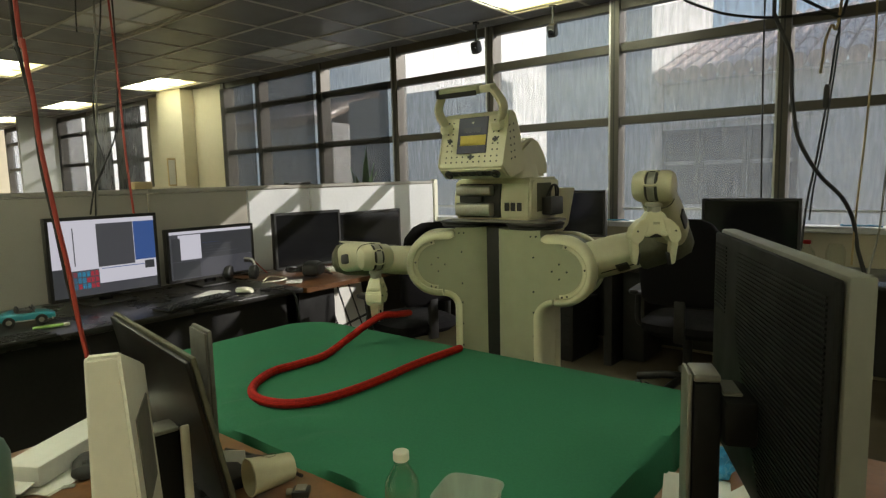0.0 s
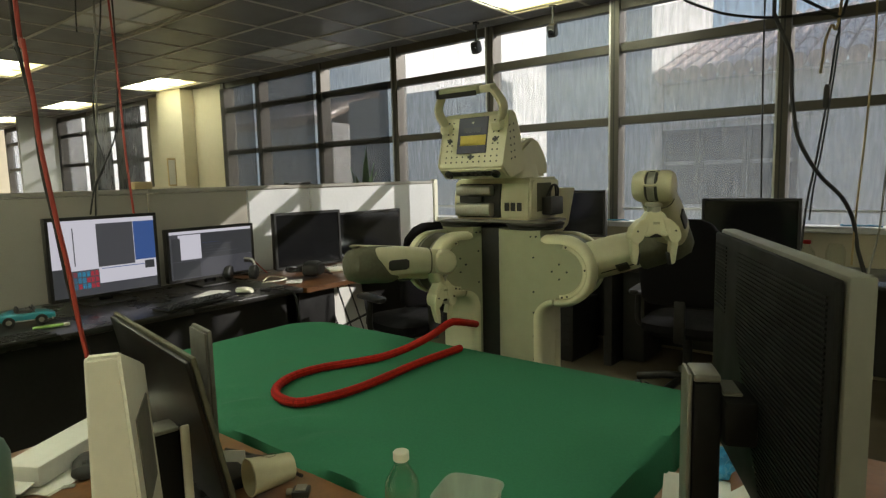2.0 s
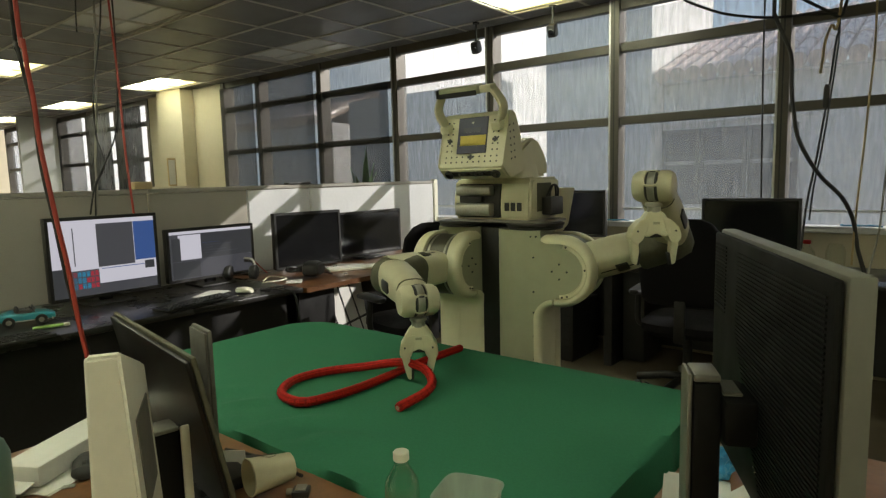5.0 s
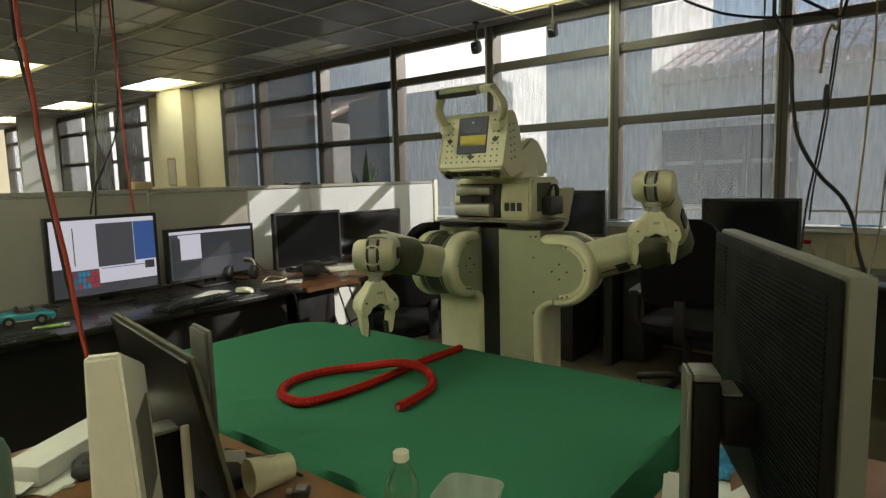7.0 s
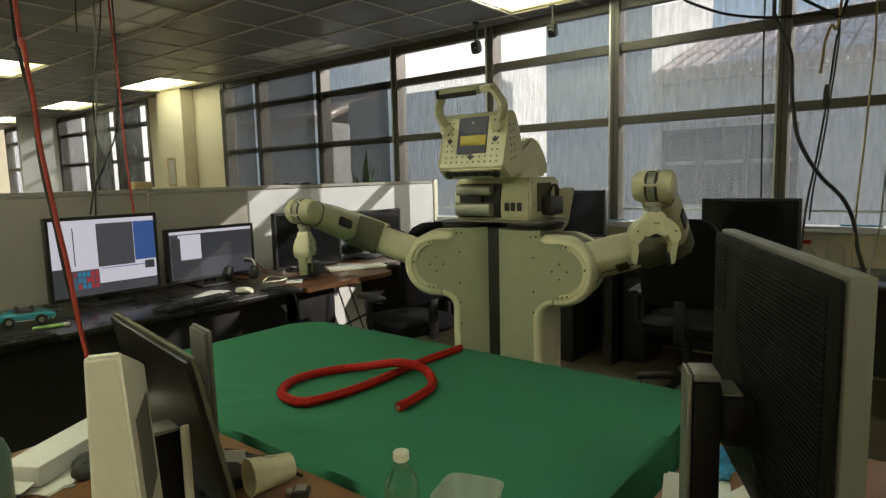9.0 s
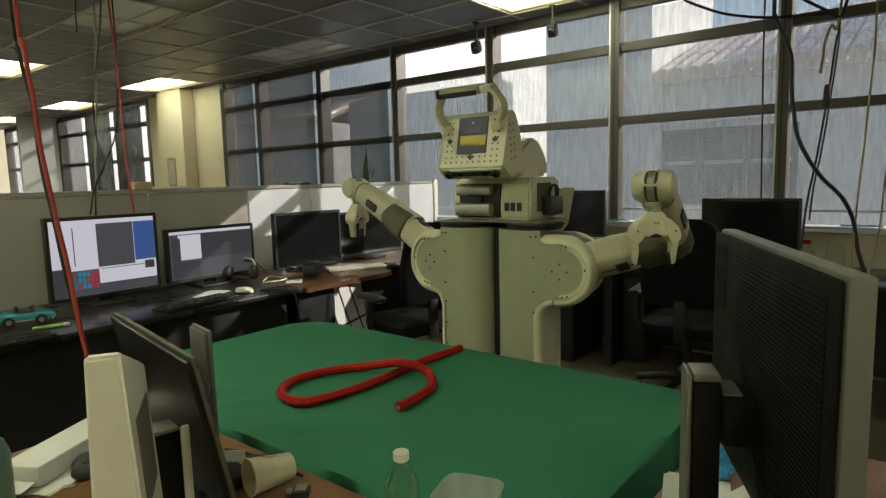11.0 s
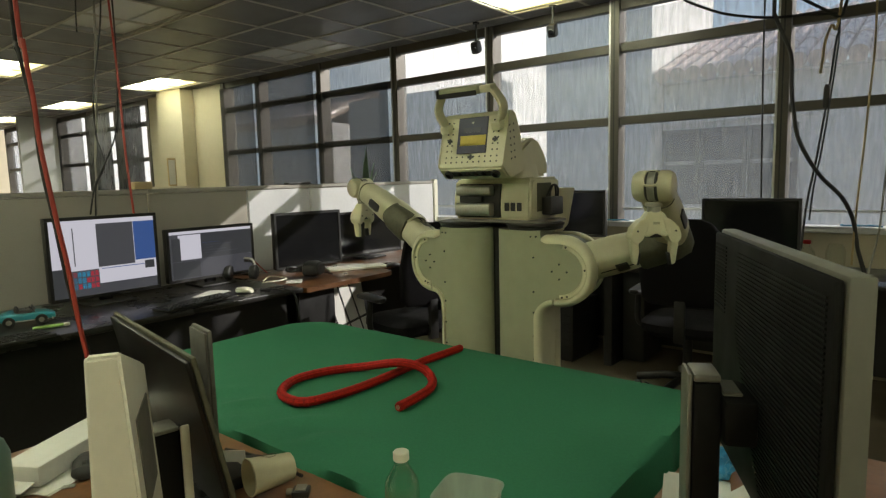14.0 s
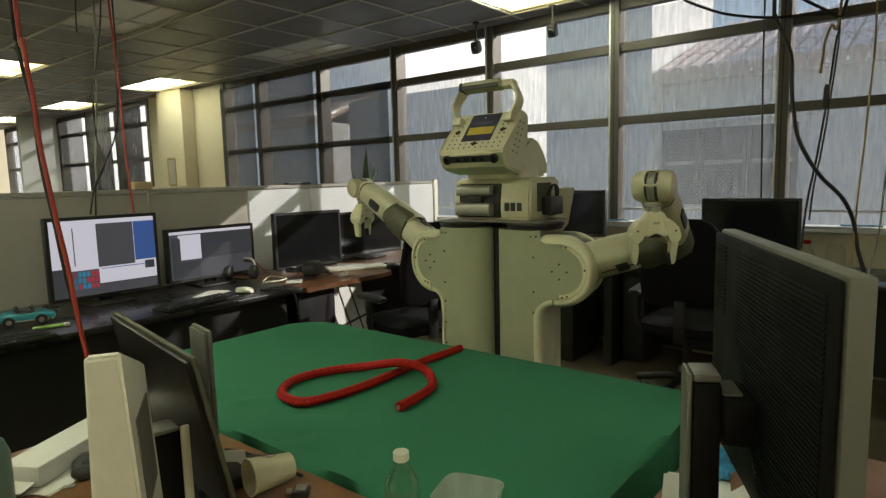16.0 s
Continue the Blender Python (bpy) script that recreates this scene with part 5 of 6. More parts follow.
def headphones(x, y):
    t = thing("headphones", "black headphones lying on the desk", "headphones", pose(x, y, 0.764, -32, 0, 35))
    part("headband", tube([(-0.085, 0, 0.045), (-0.08, 0.02, 0.10), (-0.04, 0.05, 0.145), (0.0, 0.055, 0.155), (0.04, 0.05, 0.145), (0.08, 0.02, 0.10), (0.085, 0, 0.045)], 0.011, 10, 5), BLACK, t)
    for s in (-1, 1):
        part("ear_cup", loft([(s * 0.062, 0, 0.046, 0.034, 0.040, 2.4), (s * 0.07, 0, 0.046, 0.042, 0.046, 2.4), (s * 0.10, 0, 0.046, 0.042, 0.046, 2.4), (s * 0.11, 0, 0.046, 0.03, 0.034, 2.4)], 20), DARK, t)
    part("silver_trim", tube([(-0.088, -0.010, 0.07), (-0.078, 0.008, 0.112), (-0.04, 0.036, 0.156), (0.0, 0.042, 0.167), (0.04, 0.036, 0.156), (0.078, 0.008, 0.112), (0.088, -0.010, 0.07)], 0.0065, 8, 5), PAPER, t, "white inner band")


def headset(x, y):
    t = thing("vr_headset", "black goggle headset lying on the desk", "headset", pose(x, y, 0.742, 0, 0, 30))
    part("visor", loft([(-0.05, 0, 0.055, 0.075, 0.038, 3), (-0.04, 0, 0.055, 0.088, 0.050, 3), (0.02, 0, 0.055, 0.090, 0.052, 3), (0.045, 0, 0.055, 0.078, 0.044, 3)], 24), BLACK, t)
    part("strap", tube([(-0.05, -0.08, 0.06), (-0.14, -0.08, 0.05), (-0.18, 0.0, 0.06), (-0.14, 0.08, 0.05), (-0.05, 0.08, 0.06)], 0.010, 8, 5), BLACK, t)
    part("face_pad", loft([(0.046, 0, 0.055, 0.072, 0.040, 3), (0.060, 0, 0.055, 0.066, 0.034, 3)], 24), DARK, t)


def desk_cable(pts, mat, r=0.004, label="cable lying on the desk"):
    t = thing("desk_cable", label, "cable", pose(*pts[0]), "desk cables")
    o = Vector(pts[0])
    part("cable_line", tube([Vector(p) - o for p in pts], r, 6, 6), mat, t)


def papers(x, y, z, yaw, n, label, w=0.21, d=0.297, mat=None):
    t = thing("paper_stack", label, "paper", pose(x, y, z, 0, 0, yaw), "papers")
    for k in range(n):
        part("sheet", box(-w / 2, w / 2, -d / 2, d / 2, 0.0012 * k, 0.0012 * k + 0.0008), mat or PAPER, t, m=pose(0.004 * math.sin(k * 2.1), 0.004 * math.cos(k * 1.7), 0, 0, 0, 5 * math.sin(k * 3.3)))


def desk_clutter():
    keyboard(-3.04, 1.66, 100, BLACK, DARK, "black keyboard on the black desk")
    keyboard(-2.97, 0.72, 96, DARK, BLACK, "dark grey keyboard under a toy car's shelf", 0.742)
    keyboard(-3.25, 3.03, 62, WHITEP, PAPER, "white keyboard on the wooden desk", 0.737)
    mouse(-3.11, 1.995, 20, WHITEP, label="pale computer mouse on the black desk")
    mouse(-3.06, 3.22, 60, BLACK, 0.737, "black computer mouse on the wooden desk")
    toy_car(-3.31, 0.95, 70)
    t = thing("marker_pen", "lime green marker pen on the desk", "pen", pose(-3.13, 0.98, 0.750, 0, 0, 75))
    part("pen_barrel", cyl(-0.06, 0.06, 0.008, "x", 12, 0, 0, 0.002), GREENP, t)
    part("pen_cap", cyl(0.061, 0.085, 0.0085, "x", 12, 0, 0, 0.002), PAPER, t)
    headphones(-3.47, 2.20)
    headset(-3.22, 2.60)
    papers(-3.42, 3.05, 0.737, 20, 3, "loose papers on the wooden desk")
    papers(-3.20, 2.42, 0.737, 50, 2, "crumpled white cards beside the headphones", 0.10, 0.16)
    papers(-3.24, 1.86, 0.742, 30, 3, "patterned cards under the code monitor", 0.12, 0.22)
    desk_cable([(-3.30, 2.25, 0.746), (-3.25, 2.36, 0.75), (-3.32, 2.45, 0.746), (-3.42, 2.40, 0.755), (-3.36, 2.30, 0.746)], WHITEP, 0.005, "white cable coiled beside the headphones")
    desk_cable([(-3.55, 2.35, 0.75), (-3.66, 2.40, 0.84), (-3.74, 2.46, 0.86), (-3.72, 2.52, 0.79), (-3.6, 2.5, 0.75)], CABLER, 0.004, "thin red cable behind the monitor")
    desk_cable([(-3.1, 2.1, 0.746), (-2.95, 2.16, 0.748), (-2.90, 2.2, 0.70), (-2.89, 2.22, 0.45), (-2.9, 2.24, 0.2)], CABLEK, 0.007, "black cable hanging over the desk edge")
    desk_cable([(-3.2, 2.75, 0.74), (-3.35, 2.78, 0.745), (-3.42, 2.86, 0.745), (-3.38, 2.95, 0.76)], CABLEK, 0.004, "black cable on the wooden desk")
    # White sheet painted as the sunlit panel below the desk; dark lines are chair wires
    t = thing("sunlit_panel_patch", "white sheet standing for the sunlit panel under the desk, dark lines for chair wires", "board", pose(-3.32, 2.98, 0.0, 0, -8, 20))
    part("sunlit_patch_sheet", box(-0.006, 0.0, -0.36, 0.40, 0.01, 0.66, 0.002, 1), PAPER, t)
    for k in range(4):
        part("chair_wire_line", box(0.001, 0.003, -0.009, 0.009, -0.34, 0.34), BLACK, t, m=pose(0, -0.24 + 0.17 * k, 0.33, 18, 0, 0))
    part("chair_wire_line", box(0.0035, 0.005, -0.36, 0.40, 0.30, 0.318), BLACK, t)
    # on top of the cubicle panels
    t = thing("card_box", "small tan box on top of the cubicle panel", "box", pose(-3.865, 1.80, 1.361))
    part("box_body", box(-0.03, 0.03, -0.055, 0.055, 0.0, 0.045, 0.004), CARD, t)
    t = thing("flat_device", "flat black device on top of the cubicle panel", "device", pose(-3.865, 3.02, 1.361))
    part("device_body", box(-0.03, 0.03, -0.12, 0.10, 0.0, 0.018, 0.004), BLACK, t)
    t = thing("picture_stand", "small upright picture beside the column", "picture", pose(-8.25, 4.28, 0.0))
    part("stand_cabinet", box(-0.4, 0.3, -0.2, 0.2, 0.0, 1.36, 0.01), WALLM, t)
    part("picture_frame", box(-0.02, 0.0, -0.06, 0.06, 1.361, 1.75, 0.004), CARD, t)
    part("picture_face", box(0.001, 0.003, -0.045, 0.045, 1.385, 1.725), PAPER, t)


def near_clutter():
    z = 0.736
    t = thing("paper_cup", "cream paper cup lying on its side with pen marks", "cup", pose(-1.055, 0.712, z + 0.040, 0, 3, 78))
    bm = bmesh.new()
    rings = []
    for x, r in ((0.045, 0.0285), (-0.045, 0.0385), (-0.047, 0.040), (-0.049, 0.0385), (-0.046, 0.037), (0.040, 0.0275)):
        rings.append([bm.verts.new((x, r * math.cos(2 * math.pi * i / 32), r * math.sin(2 * math.pi * i / 32))) for i in range(32)])
    for r0, r1 in zip(rings, rings[1:]):
        for i in range(32):
            bm.faces.new((r0[i], r0[(i + 1) % 32], r1[(i + 1) % 32], r1[i]))
    bm.faces.new(rings[0])
    bm.faces.new(rings[-1])
    cup = part("cup_wall", bm, CARD2, t)
    for a in (40, 75):
        part("pen_mark", tube([(0.0 + 0.016 * math.cos(k), 0.0352 * math.cos(radians(a + 26 * math.sin(k))), 0.0352 * math.sin(radians(a + 26 * math.sin(k)))) for k in [i * 0.6 for i in range(11)]], 0.0006, 4, 3), DARKO, cup)
    t = thing("tape_roll", "black ring of tape on the near desk", "tape", pose(-1.165, 0.735, z))
    bm = bmesh.new()
    rings = [[bm.verts.new((r * math.cos(2 * math.pi * i / 28), r * math.sin(2 * math.pi * i / 28), zz)) for i in range(28)] for r, zz in ((0.034, 0.0), (0.034, 0.022), (0.020, 0.022), (0.020, 0.0))]
    for k in range(4):
        for i in range(28):
            bm.faces.new((rings[k][i], rings[k][(i + 1) % 28], rings[(k + 1) % 4][(i + 1) % 28], rings[(k + 1) % 4][i]))
    part("ring_body", bm, BLACK, t)
    t = thing("buckle", "small metal buckle on the near desk", "buckle", pose(-0.985, 0.735, z, 0, 0, 40))
    part("buckle_body", box(-0.018, 0.018, -0.016, 0.016, 0.0, 0.014, 0.003), BLACK, t)
    part("buckle_face", box(-0.011, 0.011, -0.012, 0.012, 0.0145, 0.018, 0.001, 1), METAL, t)
    part("buckle_knob", cyl(-0.030, -0.0185, 0.007, "x", 10, 0, 0.008), METAL, t)
    t = thing("white_box", "long white carton lying on the near desk", "box", pose(-1.545, 0.455, z, 0, 0, 120))
    part("carton", box(-0.08, 0.24, -0.050, 0.050, 0.004, 0.052, 0.006), PAPER, t)
    part("carton_flap", box(-0.12, -0.081, -0.045, 0.045, 0.030, 0.032), PAPER, t, m=pose(0, 0, 0, 0, -8, 0))
    papers(-1.50, 0.45, z, 25, 3, "white papers under the carton", 0.12, 0.14)
    mouse(-1.475, 0.512, 150, BLACK, z, "black computer mouse on the near desk")
    t = thing("table_knife", "metal ruler lying on the near desk", "ruler", pose(-1.455, 0.405, z, 0, 0, 60))
    part("blade", box(-0.07, 0.07, -0.007, 0.007, 0.0, 0.003, 0.001, 1), METAL, t)
    t = thing("spray_bottle", "teal plastic bottle on the near desk", "bottle", pose(-1.425, 0.318, z))
    part("bottle_body", loft([(0.0, 0, 0, 0.034, 0.034, 2), (0.006, 0, 0, 0.038, 0.038, 2), (0.125, 0, 0, 0.038, 0.038, 2), (0.15, 0, 0, 0.030, 0.030, 2), (0.165, 0, 0, 0.014, 0.014, 2)], 24, "z"), TEALM, t)
    part("bottle_cap", cyl(0.166, 0.20, 0.016, "z", 16, 0, 0, 0.003), TEAL, t)
    t = thing("white_card", "white card standing behind the dark monitor", "card", pose(-1.19, 0.70, z, 4, 0, 40))
    part("card_sheet", box(-0.035, 0.035, 0.0, 0.002, 0.0, 0.055), PAPER, t)
    desk_cable([(-1.30, 0.755, z + 0.006), (-1.22, 0.765, z + 0.012), (-1.12, 0.775, z + 0.01), (-1.04, 0.78, z + 0.006)], CABLEK, 0.004, "black cable along the near desk's edge")
    # by the large monitor
    t = thing("plastic_bag", "crumpled blue plastic bag by the monitor stand", "bag", pose(-0.335, 1.325, z))
    bm = bmesh.new()
    bmesh.ops.create_icosphere(bm, subdivisions=4, radius=0.055)
    for v in bm.verts:
        v.co *= 1 + 0.35 * noise.noise(v.co * 30) + 0.15 * noise.noise(v.co * 80)
        v.co.z = max(v.co.z * 0.6 + 0.025, 0.0)
    part("bag_film", bm, BLUEP, t, smooth=20)
    papers(-0.33, 1.20, z, 15, 4, "white papers beside the monitor stand", 0.12, 0.16)
    papers(-0.22, 1.20, z, -20, 3, "white papers under the large monitor", 0.14, 0.20)
    for k, mm in enumerate((GREENP, BLUEP, YELLOW)):
        t = thing("snack_packet", "colourful packet behind the large monitor", "packet", pose(0.09 + 0.03 * k, 0.72 + 0.09 * k, z, 0, 0, 20), "packets")
        part("packet_film", loft([(0.0, 0, 0, 0.05, 0.004, 2.4), (0.02, 0, 0, 0.052, 0.022, 2.4), (0.12, 0, 0, 0.052, 0.024, 2.4), (0.15, 0, 0, 0.05, 0.004, 2.4)], 20, "z"), mm, t)


def wall_bits():
    t = thing("soda_bottle", "small clear bottle with a red cap on the window desk", "bottle", pose(-0.60, 4.55, 0.741))
    part("bottle_body", loft([(0.0, 0, 0, 0.05, 0.05, 2), (0.10, 0, 0, 0.05, 0.05, 2), (0.14, 0, 0, 0.02, 0.02, 2), (0.155, 0, 0, 0.018, 0.018, 2)], 20, "z"), CLEAR, t)
    part("bottle_cap", cyl(0.156, 0.18, 0.024, "z", 16), RED, t)
    t = thing("glass_jar", "clear jar on the window desk", "jar", pose(-0.44, 4.55, 0.741))
    part("jar_wall", loft([(0.0, 0, 0, 0.055, 0.055, 2), (0.12, 0, 0, 0.055, 0.055, 2), (0.16, 0, 0, 0.04, 0.04, 2)], 20, "z"), CLEAR, t)
    for x, y, c in ((-1.55, 4.66, BLUEP), (-0.35, 4.66, BLUEP), (-2.0, 4.66, BLUEP)):
        t = thing("cable_coil", "blue network cable coiled on the window sill", "cable", pose(x, y + 0.06, 1.001), "sill cables")
        part("coil_line", tube([(0.07 * math.cos(k * 0.9) + 0.012 * k - 0.06, 0.025 * math.sin(k * 0.9), 0.006 + 0.006 * math.sin(k * 1.7) ** 2) for k in range(14)], 0.0045, 6, 4), c, t)
    t = thing("side_box", "dark cabinet under the window desk", "cabinet", pose(-1.62, 4.40, 0))
    part("cabinet_body", box(-0.08, 0.08, -0.2, 0.18, 0.02, 0.68, 0.006), DARK, t)
    desk_cable([(-1.9, 3.6, 0.006), (-1.7, 3.75, 0.006), (-1.5, 3.55, 0.006), (-1.3, 3.5, 0.006), (-1.2, 3.7, 0.006), (-1.4, 3.85, 0.006)], CABLEK, 0.005, "black cable lying on the carpet")



build_outside()
_g = build_shell()
build_lights(*_g)
build_window_wall()
build_partition()
build_table()
ROPE = build_rope()
MACHINE = build_robot()
build_desk()
build_monitors()
build_window_desk()
office_chair(-2.58, 2.86, 165, "black office chair beside the wooden desk")
office_chair(-1.10, 3.74, 96, "black office chair in front of the window desk")
build_near_desk()
near_monitors()
build_bottle()
build_tub()
hanging_cable("cable", "red cable hanging from the ceiling", "cable", CABLER, 0.0048, [(-1.521, 0.468, 2.737), (-1.497, 0.47, 1.772), (-1.481, 0.471, 1.69), (-1.468, 0.471, 1.62), (-1.456, 0.472, 1.562), (-1.442, 0.47, 1.481), (-1.427, 0.472, 1.41), (-1.406, 0.475, 1.317), (-1.383, 0.479, 1.224), (-1.358, 0.481, 1.107), (-1.344, 0.484, 1.046), (-1.322, 0.487, 0.955)])
hanging_cable("cable", "black cable twisted beside a red one", "cable", CABLEK, 0.0042, [(-1.553, 0.472, 2.737), (-1.529, 0.471, 1.779), (-1.513, 0.47, 1.684), (-1.495, 0.473, 1.613), (-1.48, 0.477, 1.559), (-1.469, 0.475, 1.482), (-1.456, 0.475, 1.411), (-1.433, 0.479, 1.316), (-1.409, 0.482, 1.209), (-1.385, 0.487, 1.114), (-1.359, 0.495, 1.033), (-1.339, 0.499, 0.948)])
hanging_cable("cord", "pale grey cord hanging from the ceiling light", "cable", CABLEG, 0.006, [(-3.729, 1.565, 2.737), (-3.713, 1.542, 2.271), (-3.698, 1.52, 2.049), (-3.68, 1.497, 1.796), (-3.671, 1.466, 1.544), (-3.652, 1.448, 1.323), (-3.653, 1.423, 1.165)])
hanging_cable("cable", "red cable hanging behind the monitors", "cable", CABLER, 0.006, [(-3.579, 1.564, 2.737), (-3.554, 1.559, 2.396), (-3.513, 1.551, 2.119), (-3.478, 1.542, 1.873), (-3.437, 1.528, 1.566), (-3.383, 1.521, 1.233)])
hanging_cable("cable", "thin black cable hanging from the ceiling", "cable", CABLEK, 0.0045, [(-3.581, 1.591, 2.737), (-3.561, 1.581, 2.402), (-3.539, 1.57, 2.216), (-3.516, 1.551, 1.969), (-3.503, 1.52, 1.691), (-3.544, 1.459, 1.508), (-3.579, 1.413, 1.386), (-3.59, 1.381, 1.232)])
hanging_cable("cable", "thin black cable hanging from the ceiling", "cable", CABLEK, 0.0045, [(-3.657, 1.581, 2.737), (-3.653, 1.56, 2.415), (-3.648, 1.536, 2.228), (-3.656, 1.478, 1.886), (-3.632, 1.464, 1.667), (-3.589, 1.475, 1.51), (-3.617, 1.434, 1.386), (-3.607, 1.413, 1.199)])
hanging_cable("cable", "thin black cable under the ceiling", "cable", CABLEK, 0.004, [(-3.817, 1.5, 2.737), (-3.808, 1.49, 2.431), (-3.802, 1.483, 2.352), (-3.791, 1.476, 2.251)])
hanging_cable("thick_cable", "thick black cable hanging in front of the window", "cable", CABLEK, 0.0085, [(-0.569, 3.028, 2.737), (-0.56, 3.019, 2.109), (-0.554, 3.013, 2.042), (-0.519, 3.028, 1.951), (-0.49, 3.038, 1.866), (-0.482, 3.024, 1.733), (-0.471, 3.018, 1.636), (-0.452, 3.017, 1.527), (-0.411, 3.035, 1.429), (-0.359, 3.064, 1.343), (-0.288, 3.108, 1.257), (-0.245, 3.128, 1.159), (-0.223, 3.127, 1.037), (-0.194, 3.134, 0.928)])
hanging_cable("cable", "black cable with an inline plug", "cable", CABLEK, 0.005, [(-0.336, 3.341, 2.737), (-0.348, 3.309, 2.055), (-0.356, 3.288, 1.955), (-0.37, 3.243, 1.73), (-0.381, 3.215, 1.605), (-0.397, 3.176, 1.43), (-0.415, 3.139, 1.28), (-0.424, 3.114, 1.168), (-0.429, 3.09, 1.03)])
hanging_cable("cable", "black cable hanging beside another", "cable", CABLEK, 0.004, [(-0.347, 3.368, 2.737), (-0.35, 3.333, 2.047), (-0.352, 3.31, 1.908), (-0.365, 3.269, 1.707), (-0.383, 3.221, 1.48), (-0.403, 3.178, 1.304), (-0.411, 3.149, 1.153)])
hanging_cable("cord", "tan cord loop hanging from the ceiling", "cable", CABLEY, 0.006, [(-0.31, 3.324, 2.737), (-0.348, 3.284, 2.055), (-0.373, 3.257, 2.013), (-0.392, 3.231, 1.939), (-0.396, 3.216, 1.865), (-0.401, 3.203, 1.803)])
hanging_cable("cord", "thin tan cord hanging down", "cable", CABLEY, 0.0045, [(-0.218, 3.341, 2.737), (-0.214, 3.295, 2.098), (-0.211, 3.264, 1.881), (-0.219, 3.225, 1.664), (-0.226, 3.187, 1.448), (-0.236, 3.142, 1.207), (-0.24, 3.103, 0.966)])
hanging_cable("cord", "thin grey cord hanging down", "cable", CABLEG, 0.0045, [(-0.139, 3.263, 1.493), (-0.15, 3.215, 1.228), (-0.155, 3.193, 1.108), (-0.184, 3.14, 0.916)])
hanging_cable("cable", "twisted black cable strung under the ceiling", "cable", CABLEK, 0.006, [(-0.886, 2.838, 2.136), (-0.826, 2.882, 2.105), (-0.746, 2.941, 2.072), (-0.648, 3.017, 2.054), (-0.566, 3.082, 2.049), (-0.474, 3.157, 2.056), (-0.357, 3.251, 2.06)])
hanging_cable("cable", "black cable strung under the ceiling", "cable", CABLEK, 0.007, [(-0.522, 3.16, 2.16), (-0.473, 3.194, 2.128), (-0.41, 3.239, 2.089), (-0.346, 3.285, 2.05), (-0.324, 3.313, 2.124)])
hanging_cable("shade_cord", "black shade cord in front of the window", "cable", CABLEK, 0.006, [(-0.915, 4.619, 2.737), (-0.911, 4.604, 2.501), (-0.899, 4.557, 2.13), (-0.881, 4.505, 1.684), (-0.86, 4.447, 1.194)])
inline_plug((-0.377, 3.234, 1.705))
ceiling_camera(-3.196, 4.520, 2.526)
ceiling_camera(-2.439, 4.520, 2.546)
snake_plant(-4.66, 4.50)
desk_clutter()
near_clutter()
wall_bits()

# ---- what moves ----
# right arm: seconds, turn, lift, roll, elbow, gripper twist, finger spread (degrees)
ARM_KEYS = [
    (0.0, -55.0, -2.3, -80.3, -121.4, 120, -15),
    (0.5, -51.9, -2.9, -79.7, -129.9, 110, -15),
    (1.0, -46.9, -4.1, -81.6, -137.6, 95, -15),
    (1.5, -41.8, -1.4, -80.8, -165.1, 82, -15),
    (2.0, -13.4, -5.0, -78.0, -163.3, 76, -15),
    (2.5, -8.6, -3.3, -83.4, -115.5, 70, -15),
    (3.0, -6.1, -2.2, -87.1, -84.0, 55, -15),
    (3.5, -2.6, 0.3, -91.6, -62.1, 46, -15),
    (4.0, 6.0, -0.6, -97.5, -52.2, 40, -15),
    (4.3, 6.0, 0.2, -97.5, -52.2, 40, -15),
    (4.8, 6.0, -0.6, -97.5, -52.2, 40, -8),
    (5.3, 5.8, -2.4, -98.0, -51.0, 42, 22),
    (5.9, 5.0, -7.0, -99.2, -47.5, 45, 26),
    (6.3, 4.4, -11.0, -100.0, -44.2, 46, 26),
    (6.5, 3.9, -12.6, -100.4, -42.8, 52, 26),
    (7.0, 2.1, -13.2, -99.0, -36.0, 74, 26),
    (7.5, -9.0, -14.0, -100.8, -41.8, 95, 26),
    (8.0, -26.9, -16.1, -94.1, -54.1, 118, 26),
    (8.5, -49.9, -19.0, -89.4, -61.0, 124, 26),
    (9.0, -60.2, -20.2, -79.6, -63.0, 128, 26),
    (9.2, -64.7, -20.6, -79.2, -59.3, 126, 26),
    (10.2, -86.0, -22.9, -77.5, -34.0, 112, 26),
    (11.0, -100.2, -25.0, -76.5, -7.5, 104, 26),
    (11.3, -101.5, -25.2, -76.3, -4.5, 102, 26),
    (16.0, -101.5, -25.2, -76.3, -4.5, 102, 26),
]
LEFT_ARM = (103.0, -17.6, 53.0, -86.0, 38.0, 60)
HEAD_KEYS = [(0.0, 14.0), (14.3, 14.0), (14.6, 12.0), (15.0, 6.0), (15.5, -6.0), (15.8, -12.0), (16.0, -16.0)]
